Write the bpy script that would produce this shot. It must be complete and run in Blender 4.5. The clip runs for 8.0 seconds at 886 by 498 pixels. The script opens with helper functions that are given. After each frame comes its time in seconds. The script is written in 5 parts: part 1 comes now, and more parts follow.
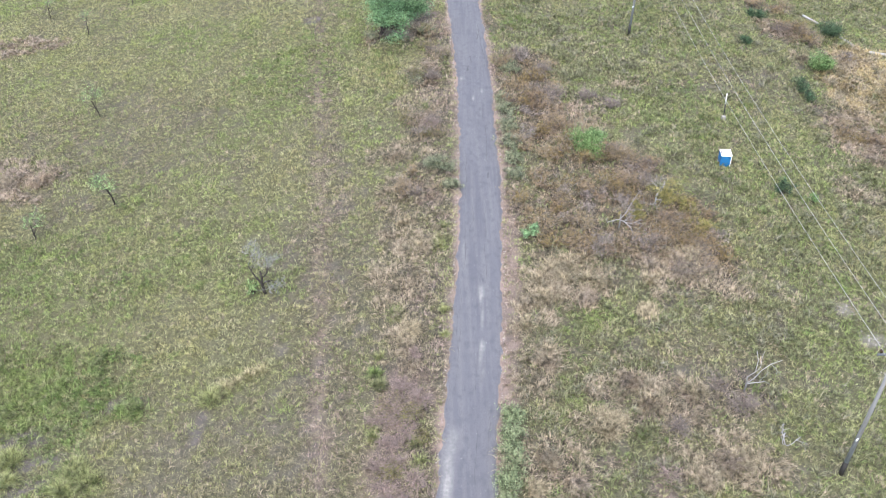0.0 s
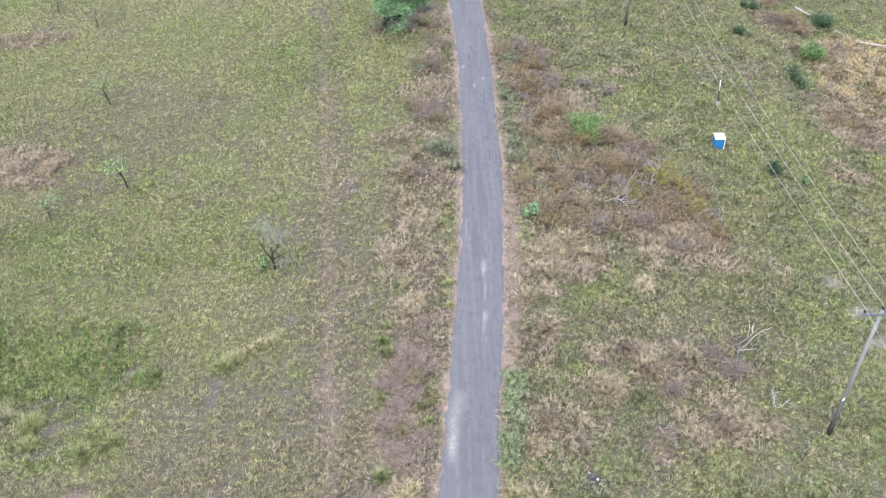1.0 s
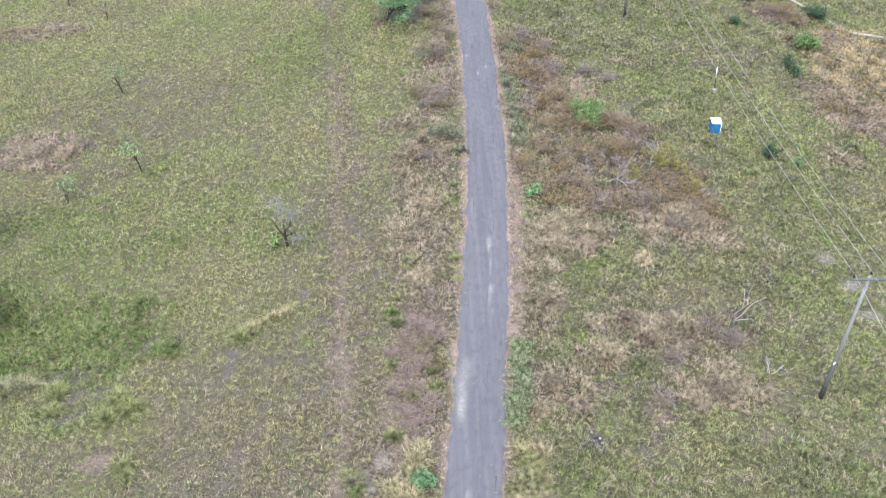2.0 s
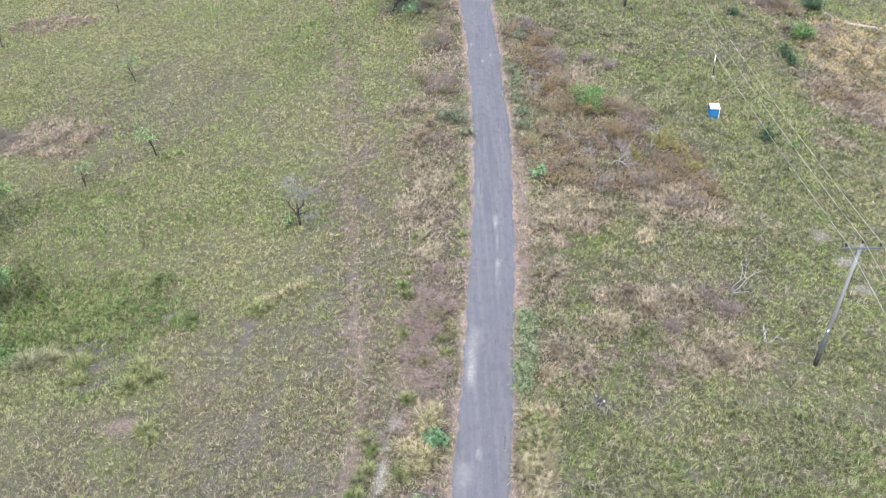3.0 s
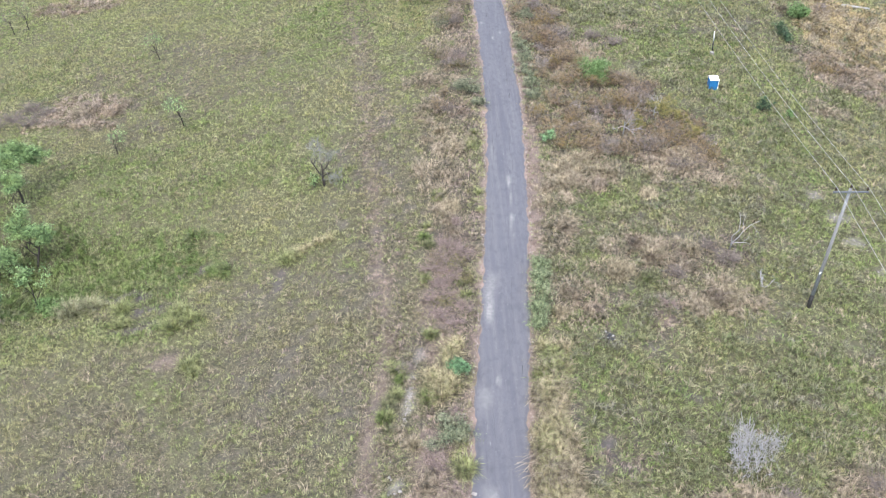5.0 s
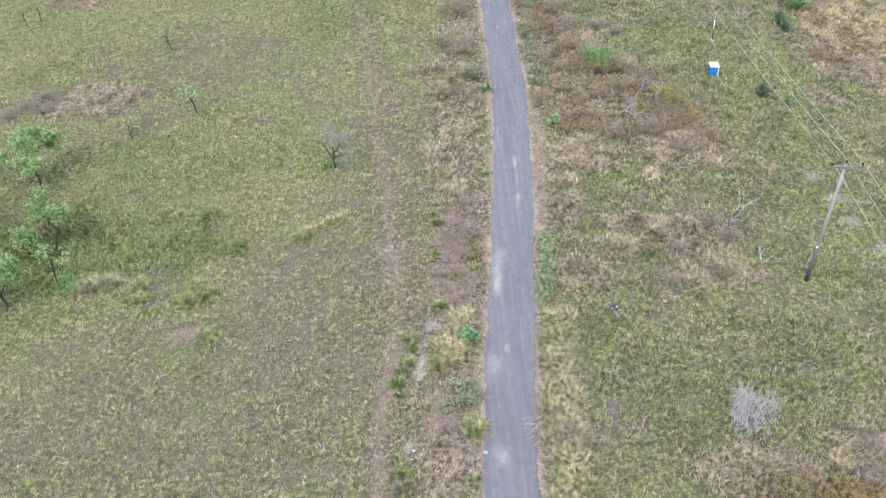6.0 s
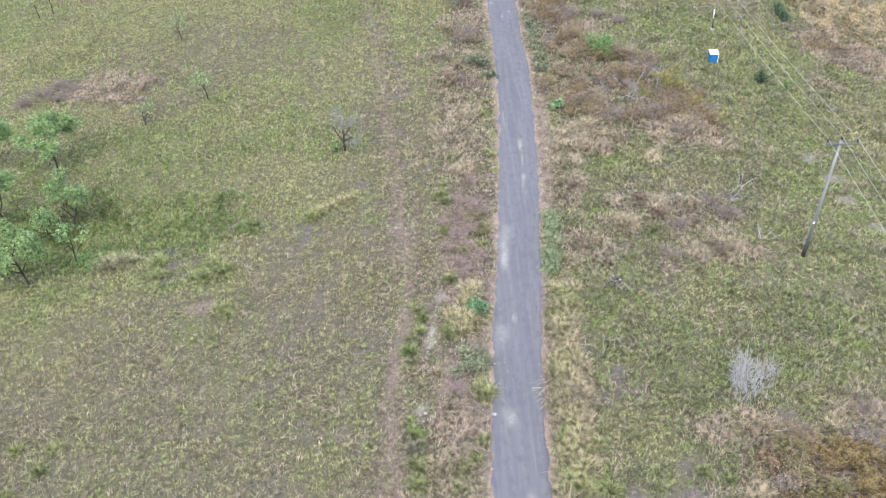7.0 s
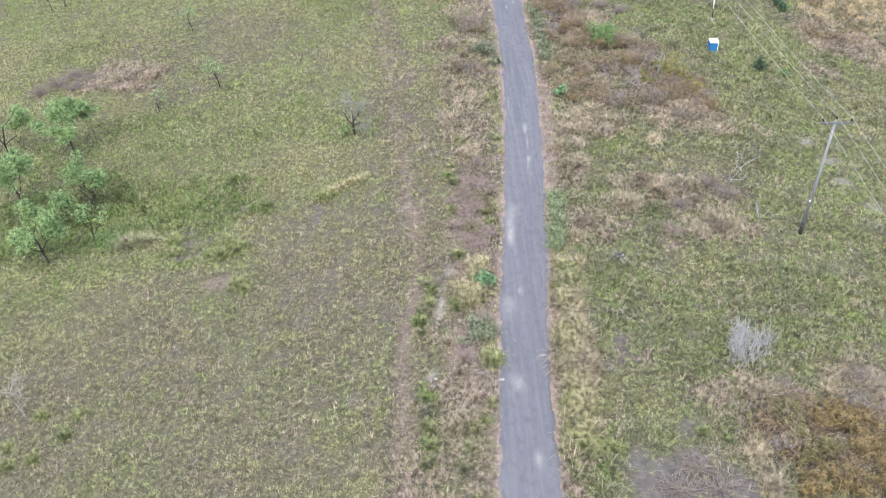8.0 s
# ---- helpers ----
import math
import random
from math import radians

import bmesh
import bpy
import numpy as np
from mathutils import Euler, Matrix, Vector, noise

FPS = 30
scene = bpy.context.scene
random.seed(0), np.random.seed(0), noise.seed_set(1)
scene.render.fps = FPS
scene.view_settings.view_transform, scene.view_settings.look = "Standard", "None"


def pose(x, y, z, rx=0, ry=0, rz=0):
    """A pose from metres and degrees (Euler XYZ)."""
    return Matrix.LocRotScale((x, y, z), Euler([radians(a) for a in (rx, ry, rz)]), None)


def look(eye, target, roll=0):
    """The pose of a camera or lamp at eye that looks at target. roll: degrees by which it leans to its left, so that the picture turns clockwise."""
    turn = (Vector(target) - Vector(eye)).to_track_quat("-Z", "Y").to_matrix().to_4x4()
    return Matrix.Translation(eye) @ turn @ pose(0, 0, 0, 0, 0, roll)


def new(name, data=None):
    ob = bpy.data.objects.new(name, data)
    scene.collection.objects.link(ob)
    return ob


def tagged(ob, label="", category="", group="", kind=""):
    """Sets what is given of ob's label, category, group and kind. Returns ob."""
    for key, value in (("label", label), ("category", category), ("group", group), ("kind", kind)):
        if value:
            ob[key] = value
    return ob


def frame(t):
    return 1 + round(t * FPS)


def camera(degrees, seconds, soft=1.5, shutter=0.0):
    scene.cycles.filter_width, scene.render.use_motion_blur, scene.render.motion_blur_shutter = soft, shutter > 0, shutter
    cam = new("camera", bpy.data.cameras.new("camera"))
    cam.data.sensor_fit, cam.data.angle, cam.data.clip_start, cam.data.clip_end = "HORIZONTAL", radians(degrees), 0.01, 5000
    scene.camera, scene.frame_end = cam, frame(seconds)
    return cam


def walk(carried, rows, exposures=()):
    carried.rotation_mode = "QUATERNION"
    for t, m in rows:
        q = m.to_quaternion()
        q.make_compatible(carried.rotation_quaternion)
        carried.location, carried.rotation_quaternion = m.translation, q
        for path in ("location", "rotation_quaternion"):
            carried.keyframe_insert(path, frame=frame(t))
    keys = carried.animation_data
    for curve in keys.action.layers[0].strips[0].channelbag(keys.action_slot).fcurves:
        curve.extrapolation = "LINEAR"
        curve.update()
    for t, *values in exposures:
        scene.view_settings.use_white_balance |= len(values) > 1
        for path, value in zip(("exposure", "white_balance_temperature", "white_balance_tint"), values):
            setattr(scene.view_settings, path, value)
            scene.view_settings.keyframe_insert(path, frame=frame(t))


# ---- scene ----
# ---- camera and walk: seconds, x, y, z, pitch, lean, turn ----
cam = camera(54.0, 8.0, soft=0.9)
ROWS = [
    (0, 0, 0, 30.984, -38.377, -0.029, 0.002),
    (0.5, -0.141, -1.194, 30.934, -38.256, -0.022, -0.083),
    (1, -0.335, -2.377, 30.909, -38.164, -0.025, -0.165),
    (1.5, -0.57, -3.548, 30.9, -38.093, -0.034, -0.242),
    (3, -1.416, -6.973, 30.881, -37.962, -0.059, -0.429),
    (3.5, -1.716, -8.086, 30.858, -37.93, -0.057, -0.472),
    (4, -2.014, -9.185, 30.822, -37.898, -0.048, -0.504),
    (4.5, -2.305, -10.271, 30.77, -37.864, -0.029, -0.525),
    (5.8, -3.007, -13.057, 30.58, -37.762, 0.059, -0.521),
    (6.5, -3.346, -14.547, 30.462, -37.699, 0.127, -0.486),
    (7, -3.573, -15.616, 30.384, -37.654, 0.18, -0.448),
    (7.5, -3.791, -16.692, 30.322, -37.611, 0.234, -0.4),
    (8, -4.003, -17.783, 30.287, -37.574, 0.285, -0.343),
]
walk(cam, [(t, pose(x, y, z, 90 + pitch, 0, turn) @ pose(0, 0, 0, 0, 0, -lean)) for t, x, y, z, pitch, lean, turn in ROWS])

# ---- world, sun, exposure ----
SUN_UP, SUN_TURN = 62.0, 200.0
world = bpy.data.worlds.new("overcast_sky")
scene.world = world
world.use_nodes = True
wn = world.node_tree.nodes
sky = wn.new("ShaderNodeTexSky")
sky.sky_type, sky.sun_disc = "NISHITA", False
sky.sun_elevation, sky.sun_rotation = radians(SUN_UP), radians(SUN_TURN)
sky.air_density, sky.dust_density, sky.ozone_density = 1.0, 2.0, 1.0
world.node_tree.links.new(sky.outputs["Color"], wn["Background"].inputs["Color"])
wn["Background"].inputs["Strength"].default_value = 0.11
sun = new("sun", bpy.data.lights.new("sun", "SUN"))
sun.data.energy, sun.data.angle, sun.data.color = 1.4, radians(80), (1.0, 0.975, 0.95)
a, e = radians(SUN_TURN), radians(SUN_UP)
sun.matrix_world = look((math.sin(a) * math.cos(e) * 60, math.cos(a) * math.cos(e) * 60, math.sin(e) * 60), (0, 0, 0))
scene.view_settings.exposure = 2.12


# ---- materials ----
def shader(name, rough=0.9, spec=0.2):
    m = bpy.data.materials.new(name)
    m.use_nodes = True
    b = m.node_tree.nodes["Principled BSDF"]
    b.inputs["Roughness"].default_value = rough
    b.inputs["Specular IOR Level"].default_value = spec
    return m, m.node_tree.nodes, m.node_tree.links, b


def noise_fac(nd, ln, scale, detail=3.0, lo=0.35, hi=0.65, stretch=None, coords="Position"):
    """A noise over the place, from 0 to 1, in waves of 1 / scale metres."""
    n = nd.new("ShaderNodeTexNoise")
    n.inputs["Scale"].default_value, n.inputs["Detail"].default_value = scale, detail
    src = nd.new("ShaderNodeNewGeometry").outputs["Position"]
    if stretch:
        mp = nd.new("ShaderNodeMapping")
        mp.inputs["Scale"].default_value = stretch
        ln.new(src, mp.inputs["Vector"])
        src = mp.outputs["Vector"]
    ln.new(src, n.inputs["Vector"])
    r = nd.new("ShaderNodeMapRange")
    r.inputs["From Min"].default_value, r.inputs["From Max"].default_value = lo, hi
    ln.new(n.outputs["Fac"], r.inputs["Value"])
    return r.outputs["Result"]


def mix(nd, ln, fac, a, b, mode="MIX"):
    x = nd.new("ShaderNodeMix")
    x.data_type, x.blend_type = "RGBA", mode
    for socket, v in ((x.inputs["Factor"], fac), (x.inputs[6], a), (x.inputs[7], b)):
        if isinstance(v, (int, float)):
            socket.default_value = v
        elif isinstance(v, tuple):
            socket.default_value = (*v, 1)
        else:
            ln.new(v, socket)
    return x.outputs[2]


def vary(nd, ln, colour, low, high, by="Random Per Island"):
    """Makes a colour lighter and darker from piece to piece."""
    g = nd.new("ShaderNodeNewGeometry") if by == "Random Per Island" else nd.new("ShaderNodeObjectInfo")
    r = nd.new("ShaderNodeMapRange")
    r.inputs["To Min"].default_value, r.inputs["To Max"].default_value = low, high
    ln.new(g.outputs[by], r.inputs["Value"])
    h = nd.new("ShaderNodeHueSaturation")
    ln.new(r.outputs["Result"], h.inputs["Value"])
    ln.new(colour, h.inputs["Color"])
    return h.outputs["Color"]


def bump(nd, ln, b, height, strength, distance):
    n = nd.new("ShaderNodeBump")
    n.inputs["Strength"].default_value, n.inputs["Distance"].default_value = strength, distance
    ln.new(height, n.inputs["Height"])
    ln.new(n.outputs["Normal"], b.inputs["Normal"])


def plant(name, colours, wide=0.12, fine=2.2, spread=(0.7, 1.3), through_light=0.25, rough=0.75):
    """Leaves and blades: two colours in wide patches, a third in fine ones, dark and light clumps, lighter and darker
    blade by blade.
    """
    m, nd, ln, b = shader(name, rough, 0.15)
    c = mix(nd, ln, noise_fac(nd, ln, wide, 4.0, 0.38, 0.62), colours[0], colours[1])
    c = mix(nd, ln, noise_fac(nd, ln, fine, 2.0, 0.48, 0.66), c, colours[2])
    # Clump tones: partly the plants' own, partly painted shade of gaps between clumps.
    tone_and_shade = mix(nd, ln, noise_fac(nd, ln, 4.4, 2.0, 0.37, 0.58), (0.38, 0.38, 0.38), (1.3, 1.3, 1.3))
    c = mix(nd, ln, 1.0, c, tone_and_shade, "MULTIPLY")
    c = vary(nd, ln, c, *spread)
    ln.new(c, b.inputs["Base Color"])
    if through_light:
        tr, ms = nd.new("ShaderNodeBsdfTranslucent"), nd.new("ShaderNodeMixShader")
        ln.new(c, tr.inputs["Color"])
        ms.inputs["Fac"].default_value = through_light
        ln.new(b.outputs["BSDF"], ms.inputs[1])
        ln.new(tr.outputs["BSDF"], ms.inputs[2])
        ln.new(ms.outputs["Shader"], nd["Material Output"].inputs["Surface"])
    return m


def plain(name, c1, c2, scale, rough=0.85, fine=30.0, depth=0.01, stretch=None, spec=0.3):
    """A worn solid: two tones in patches, fine grain and relief."""
    m, nd, ln, b = shader(name, rough, spec)
    c = mix(nd, ln, noise_fac(nd, ln, scale, 4.0, 0.35, 0.65, stretch), c1, c2)
    grain = noise_fac(nd, ln, fine, 3.0, 0.3, 0.7, stretch)
    c = mix(nd, ln, grain, c, mix(nd, ln, 0.5, c, (0.5, 0.5, 0.5), "MULTIPLY"))
    ln.new(c, b.inputs["Base Color"])
    bump(nd, ln, b, grain, 0.5, depth)
    return m


def attribute(nd, name):
    n = nd.new("ShaderNodeAttribute")
    n.attribute_name = name
    return n.outputs["Fac"]


def soil_material():
    m, nd, ln, b = shader("soil_and_thatch", 0.95, 0.1)
    c = mix(nd, ln, noise_fac(nd, ln, 0.13, 4.0), (0.086, 0.08, 0.05), (0.092, 0.079, 0.06))
    # Both layers of dark flecks paint shade between tufts into the soil colour.
    c = mix(nd, ln, noise_fac(nd, ln, 4.6, 3.0, 0.45, 0.56), c, (0.03, 0.027, 0.022))
    c = mix(nd, ln, noise_fac(nd, ln, 11.0, 3.0, 0.52, 0.66), c, (0.175, 0.158, 0.107))
    c = mix(nd, ln, noise_fac(nd, ln, 19.0, 2.0, 0.54, 0.68), c, (0.036, 0.033, 0.025))
    low = mix(nd, ln, noise_fac(nd, ln, 5.0, 4.0, 0.42, 0.6), (0.102, 0.104, 0.05), (0.046, 0.046, 0.026))
    low = mix(nd, ln, noise_fac(nd, ln, 13.0, 3.0, 0.5, 0.66), low, (0.165, 0.158, 0.09))
    c = mix(nd, ln, attribute(nd, "sward"), c, low)
    earth = mix(nd, ln, noise_fac(nd, ln, 2.5, 4.0), (0.25, 0.188, 0.163), (0.182, 0.136, 0.119))
    earth = mix(nd, ln, noise_fac(nd, ln, 15.0, 3.0, 0.5, 0.7), earth, (0.27, 0.21, 0.17))
    c = mix(nd, ln, attribute(nd, "bare"), c, earth)
    ash = mix(nd, ln, noise_fac(nd, ln, 3.0, 4.0), (0.122, 0.107, 0.103), (0.07, 0.061, 0.059))
    ash = mix(nd, ln, noise_fac(nd, ln, 12.0, 3.0, 0.5, 0.7), ash, (0.06, 0.054, 0.05))
    c = mix(nd, ln, attribute(nd, "grey"), c, ash)
    c = mix(nd, ln, attribute(nd, "chalk"), c, mix(nd, ln, noise_fac(nd, ln, 7.0, 4.0), (0.3, 0.282, 0.264), (0.204, 0.186, 0.168)))
    ln.new(c, b.inputs["Base Color"])
    bump(nd, ln, b, noise_fac(nd, ln, 9.0, 5.0, 0.2, 0.8), 0.8, 0.05)
    return m


def asphalt_material():
    m, nd, ln, b = shader("old_asphalt", 0.85, 0.3)
    c = mix(nd, ln, noise_fac(nd, ln, 0.5, 4.0, 0.35, 0.65, (1.6, 0.35, 1)), (0.087, 0.086, 0.099), (0.108, 0.107, 0.118))
    c = mix(nd, ln, noise_fac(nd, ln, 1.0, 3.0, 0.42, 0.72, (4.0, 0.15, 1)), c, (0.122, 0.12, 0.127))
    c = mix(nd, ln, noise_fac(nd, ln, 3.0, 4.0, 0.5, 0.75, (1.0, 0.6, 1)), c, (0.078, 0.078, 0.088))
    c = mix(nd, ln, noise_fac(nd, ln, 24.0, 2.0, 0.48, 0.8), c, (0.06, 0.06, 0.066))
    c = mix(nd, ln, noise_fac(nd, ln, 7.0, 2.0, 0.7, 0.76, (1.6, 0.8, 1)), c, (0.16, 0.158, 0.162))
    c = mix(nd, ln, attribute(nd, "dust"), c, mix(nd, ln, noise_fac(nd, ln, 6.0, 3.0), (0.26, 0.25, 0.235), (0.18, 0.173, 0.166)))
    c = mix(nd, ln, attribute(nd, "grit"), c, (0.2, 0.172, 0.15))
    ln.new(c, b.inputs["Base Color"])
    bump(nd, ln, b, noise_fac(nd, ln, 60.0, 2.0, 0.2, 0.8), 0.4, 0.01)
    return m


SOIL, ASPHALT = soil_material(), asphalt_material()
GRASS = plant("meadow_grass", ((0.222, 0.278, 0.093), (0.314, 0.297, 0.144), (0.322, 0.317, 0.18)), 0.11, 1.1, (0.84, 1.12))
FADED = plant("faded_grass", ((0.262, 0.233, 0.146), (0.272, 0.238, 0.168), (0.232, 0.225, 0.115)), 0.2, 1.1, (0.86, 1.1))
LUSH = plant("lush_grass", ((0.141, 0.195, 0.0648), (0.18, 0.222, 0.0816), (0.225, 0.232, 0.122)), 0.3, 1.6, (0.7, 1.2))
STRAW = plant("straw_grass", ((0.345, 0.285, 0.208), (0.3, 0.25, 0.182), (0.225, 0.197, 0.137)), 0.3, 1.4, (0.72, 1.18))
# Wide spread: the darkest stems stand for shade in the scrub's gaps.
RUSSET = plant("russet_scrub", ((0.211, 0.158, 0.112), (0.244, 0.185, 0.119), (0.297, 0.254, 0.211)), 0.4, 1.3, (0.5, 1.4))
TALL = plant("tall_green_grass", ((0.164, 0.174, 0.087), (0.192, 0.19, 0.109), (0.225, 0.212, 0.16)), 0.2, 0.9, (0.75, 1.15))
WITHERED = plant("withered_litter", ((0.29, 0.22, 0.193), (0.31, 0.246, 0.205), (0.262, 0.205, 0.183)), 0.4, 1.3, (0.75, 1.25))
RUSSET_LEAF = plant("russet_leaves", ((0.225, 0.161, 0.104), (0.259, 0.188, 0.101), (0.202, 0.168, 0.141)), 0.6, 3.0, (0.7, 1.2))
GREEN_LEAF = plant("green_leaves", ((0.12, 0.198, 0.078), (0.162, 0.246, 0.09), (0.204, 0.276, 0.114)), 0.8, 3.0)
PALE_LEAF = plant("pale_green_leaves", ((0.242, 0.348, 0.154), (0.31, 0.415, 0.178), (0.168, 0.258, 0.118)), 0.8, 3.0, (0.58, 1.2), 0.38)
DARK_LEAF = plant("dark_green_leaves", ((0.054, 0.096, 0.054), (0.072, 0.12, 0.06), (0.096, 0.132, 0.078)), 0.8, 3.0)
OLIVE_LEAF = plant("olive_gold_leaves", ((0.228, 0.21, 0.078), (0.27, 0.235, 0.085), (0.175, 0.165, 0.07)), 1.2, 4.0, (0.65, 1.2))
# Wide spread paints the crown's highlights and dark gaps into its leaves.
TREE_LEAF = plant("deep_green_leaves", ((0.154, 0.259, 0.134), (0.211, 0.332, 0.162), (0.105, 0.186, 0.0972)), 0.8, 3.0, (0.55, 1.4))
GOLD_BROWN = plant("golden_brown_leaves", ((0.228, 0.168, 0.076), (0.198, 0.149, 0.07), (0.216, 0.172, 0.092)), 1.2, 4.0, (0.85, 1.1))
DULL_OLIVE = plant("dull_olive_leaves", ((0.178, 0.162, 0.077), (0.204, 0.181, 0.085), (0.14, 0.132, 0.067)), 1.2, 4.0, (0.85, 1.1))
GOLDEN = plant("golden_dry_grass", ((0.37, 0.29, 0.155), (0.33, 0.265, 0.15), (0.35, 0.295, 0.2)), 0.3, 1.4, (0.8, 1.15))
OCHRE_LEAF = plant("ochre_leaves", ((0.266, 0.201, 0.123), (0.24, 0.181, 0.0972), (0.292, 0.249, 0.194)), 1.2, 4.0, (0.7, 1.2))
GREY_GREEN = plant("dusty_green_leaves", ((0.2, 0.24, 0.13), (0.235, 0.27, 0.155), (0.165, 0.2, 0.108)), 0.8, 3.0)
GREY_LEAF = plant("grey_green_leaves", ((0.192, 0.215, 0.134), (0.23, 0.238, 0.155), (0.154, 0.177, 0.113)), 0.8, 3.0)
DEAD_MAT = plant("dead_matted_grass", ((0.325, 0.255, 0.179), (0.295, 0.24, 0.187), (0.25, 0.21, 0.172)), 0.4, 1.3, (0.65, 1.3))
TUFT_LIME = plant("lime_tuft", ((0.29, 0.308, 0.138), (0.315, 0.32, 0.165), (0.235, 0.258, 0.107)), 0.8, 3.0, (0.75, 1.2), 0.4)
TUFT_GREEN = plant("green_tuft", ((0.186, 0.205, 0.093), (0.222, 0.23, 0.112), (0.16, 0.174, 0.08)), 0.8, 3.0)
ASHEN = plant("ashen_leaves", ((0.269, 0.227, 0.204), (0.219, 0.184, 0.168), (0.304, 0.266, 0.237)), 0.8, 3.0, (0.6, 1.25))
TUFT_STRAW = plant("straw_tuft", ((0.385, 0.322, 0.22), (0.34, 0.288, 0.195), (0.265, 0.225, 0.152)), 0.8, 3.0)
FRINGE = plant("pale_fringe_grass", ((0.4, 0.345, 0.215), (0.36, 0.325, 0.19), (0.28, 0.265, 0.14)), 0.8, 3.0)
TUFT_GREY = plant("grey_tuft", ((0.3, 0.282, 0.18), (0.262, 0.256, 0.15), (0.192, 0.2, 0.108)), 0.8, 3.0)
BARK = plain("dark_bark", (0.026, 0.021, 0.018), (0.05, 0.042, 0.036), 3.0, 0.9, 25.0, 0.02, (1, 1, 0.3))
GREY_TWIG = plain("grey_twigs", (0.162, 0.132, 0.114), (0.204, 0.171, 0.15), 3.0, 0.9, 25.0)
BROWN_TWIG = plain("purplish_twigs", (0.2, 0.15, 0.138), (0.255, 0.2, 0.183), 3.0, 0.9, 25.0)
PALE_TWIG = plain("pale_grey_twigs", (0.252, 0.246, 0.24), (0.198, 0.192, 0.186), 3.0, 0.9, 25.0)
WHITE_TWIG = plain("bleached_twigs", (0.36, 0.348, 0.342), (0.288, 0.276, 0.273), 3.0, 0.9, 25.0)
BLEACHED = plain("bleached_wood", (0.3, 0.27, 0.228), (0.24, 0.216, 0.18), 3.0, 0.85, 25.0)
POLE_WOOD = plain("weathered_pole_wood", (0.25, 0.265, 0.272), (0.175, 0.168, 0.155), 0.8, 0.85, 18.0, 0.01, (6, 6, 0.5))
TAR = plain("black_tar", (0.015, 0.014, 0.013), (0.03, 0.027, 0.024), 3.0, 0.6)
DULL_STEEL = plain("dull_steel", (0.12, 0.132, 0.138), (0.09, 0.096, 0.099), 5.0, 0.6, spec=0.4)
INSULATOR = plain("brown_porcelain", (0.04, 0.025, 0.02), (0.06, 0.04, 0.03), 6.0, 0.25, spec=0.5)
ALUMINIUM = plain("aluminium_wire", (0.421, 0.421, 0.41), (0.382, 0.382, 0.371), 2.0, 0.5, spec=0.5)
WHITE_PAINT = plain("white_paint", (0.82, 0.82, 0.8), (0.72, 0.72, 0.7), 3.0, 0.5)
LIMEWASH = plain("flaking_limewash", (0.372, 0.366, 0.348), (0.27, 0.258, 0.24), 2.0, 0.8)
BLUE_PAINT = plain("blue_paint", (0.012, 0.12, 0.3), (0.018, 0.144, 0.33), 3.0, 0.5)
DARK_PLASTIC = plain("dark_plastic", (0.03, 0.03, 0.035), (0.05, 0.05, 0.05), 5.0, 0.5)
CONCRETE = plain("pale_concrete", (0.3, 0.288, 0.264), (0.228, 0.216, 0.198), 3.0, 0.9, 20.0)
STONE = plain("pale_stone", (0.312, 0.288, 0.264), (0.24, 0.222, 0.204), 3.0, 0.9, 20.0)
GRAVEL = plant("pinkish_gravel", ((0.3, 0.258, 0.24), (0.252, 0.216, 0.198), (0.348, 0.318, 0.3)), 0.8, 5.0, (0.6, 1.3), 0.0, 0.95)
CRACK = plain("dark_crack", (0.06, 0.06, 0.065), (0.1, 0.1, 0.105), 4.0, 0.9)


# ---- the lie of the land ----
def road_middle(y):
    ys = (-3000, -200, -40, -10, 4.6, 9.1, 12.5, 16.5, 22.3, 25.3, 28.7, 32.6, 37.2, 42.5, 48.8, 54.8, 61, 68, 75, 85, 110, 200, 3000)
    xs = (-15, -9, -2.2, -0.9, -0.2, -0.05, 0.15, 0.44, 1.0, 1.22, 1.5, 1.75, 2.02, 2.24, 2.4, 2.36, 2.3, 2.09, 1.79, 1.2, -0.6, -6, -40)
    return sum(np.interp(np.asarray(y) + d, ys, xs) for d in (-2, -1, 0, 1, 2)) / 5


def road_half(y):
    return np.interp(y, (0, 60, 72, 90), (1.3, 1.34, 1.5, 1.5))


def hash_noise(x, y, seed=0):
    """Smooth noise from 0 to 1 over a lattice of one metre."""
    x, y = np.asarray(x, float), np.asarray(y, float)
    ix, iy = np.floor(x).astype(np.int64), np.floor(y).astype(np.int64)
    fx, fy = x - ix, y - iy
    fx, fy = fx * fx * (3 - 2 * fx), fy * fy * (3 - 2 * fy)

    def corner(a, b):
        h = (a * 374761393 + b * 668265263 + seed * 974634777) & 0xFFFFFFFF
        h = ((h ^ (h >> 13)) * 1274126177) & 0xFFFFFFFF
        return ((h ^ (h >> 16)) & 0xFFFF) / 65535.0

    top = corner(ix, iy) * (1 - fx) + corner(ix + 1, iy) * fx
    low = corner(ix, iy + 1) * (1 - fx) + corner(ix + 1, iy + 1) * fx
    return top * (1 - fy) + low * fy


def rough_noise(x, y, wave, seed=0):
    return 0.6 * hash_noise(x / wave, y / wave, seed) + 0.4 * hash_noise(x / wave * 2.3 + 9.1, y / wave * 2.3, seed + 1)


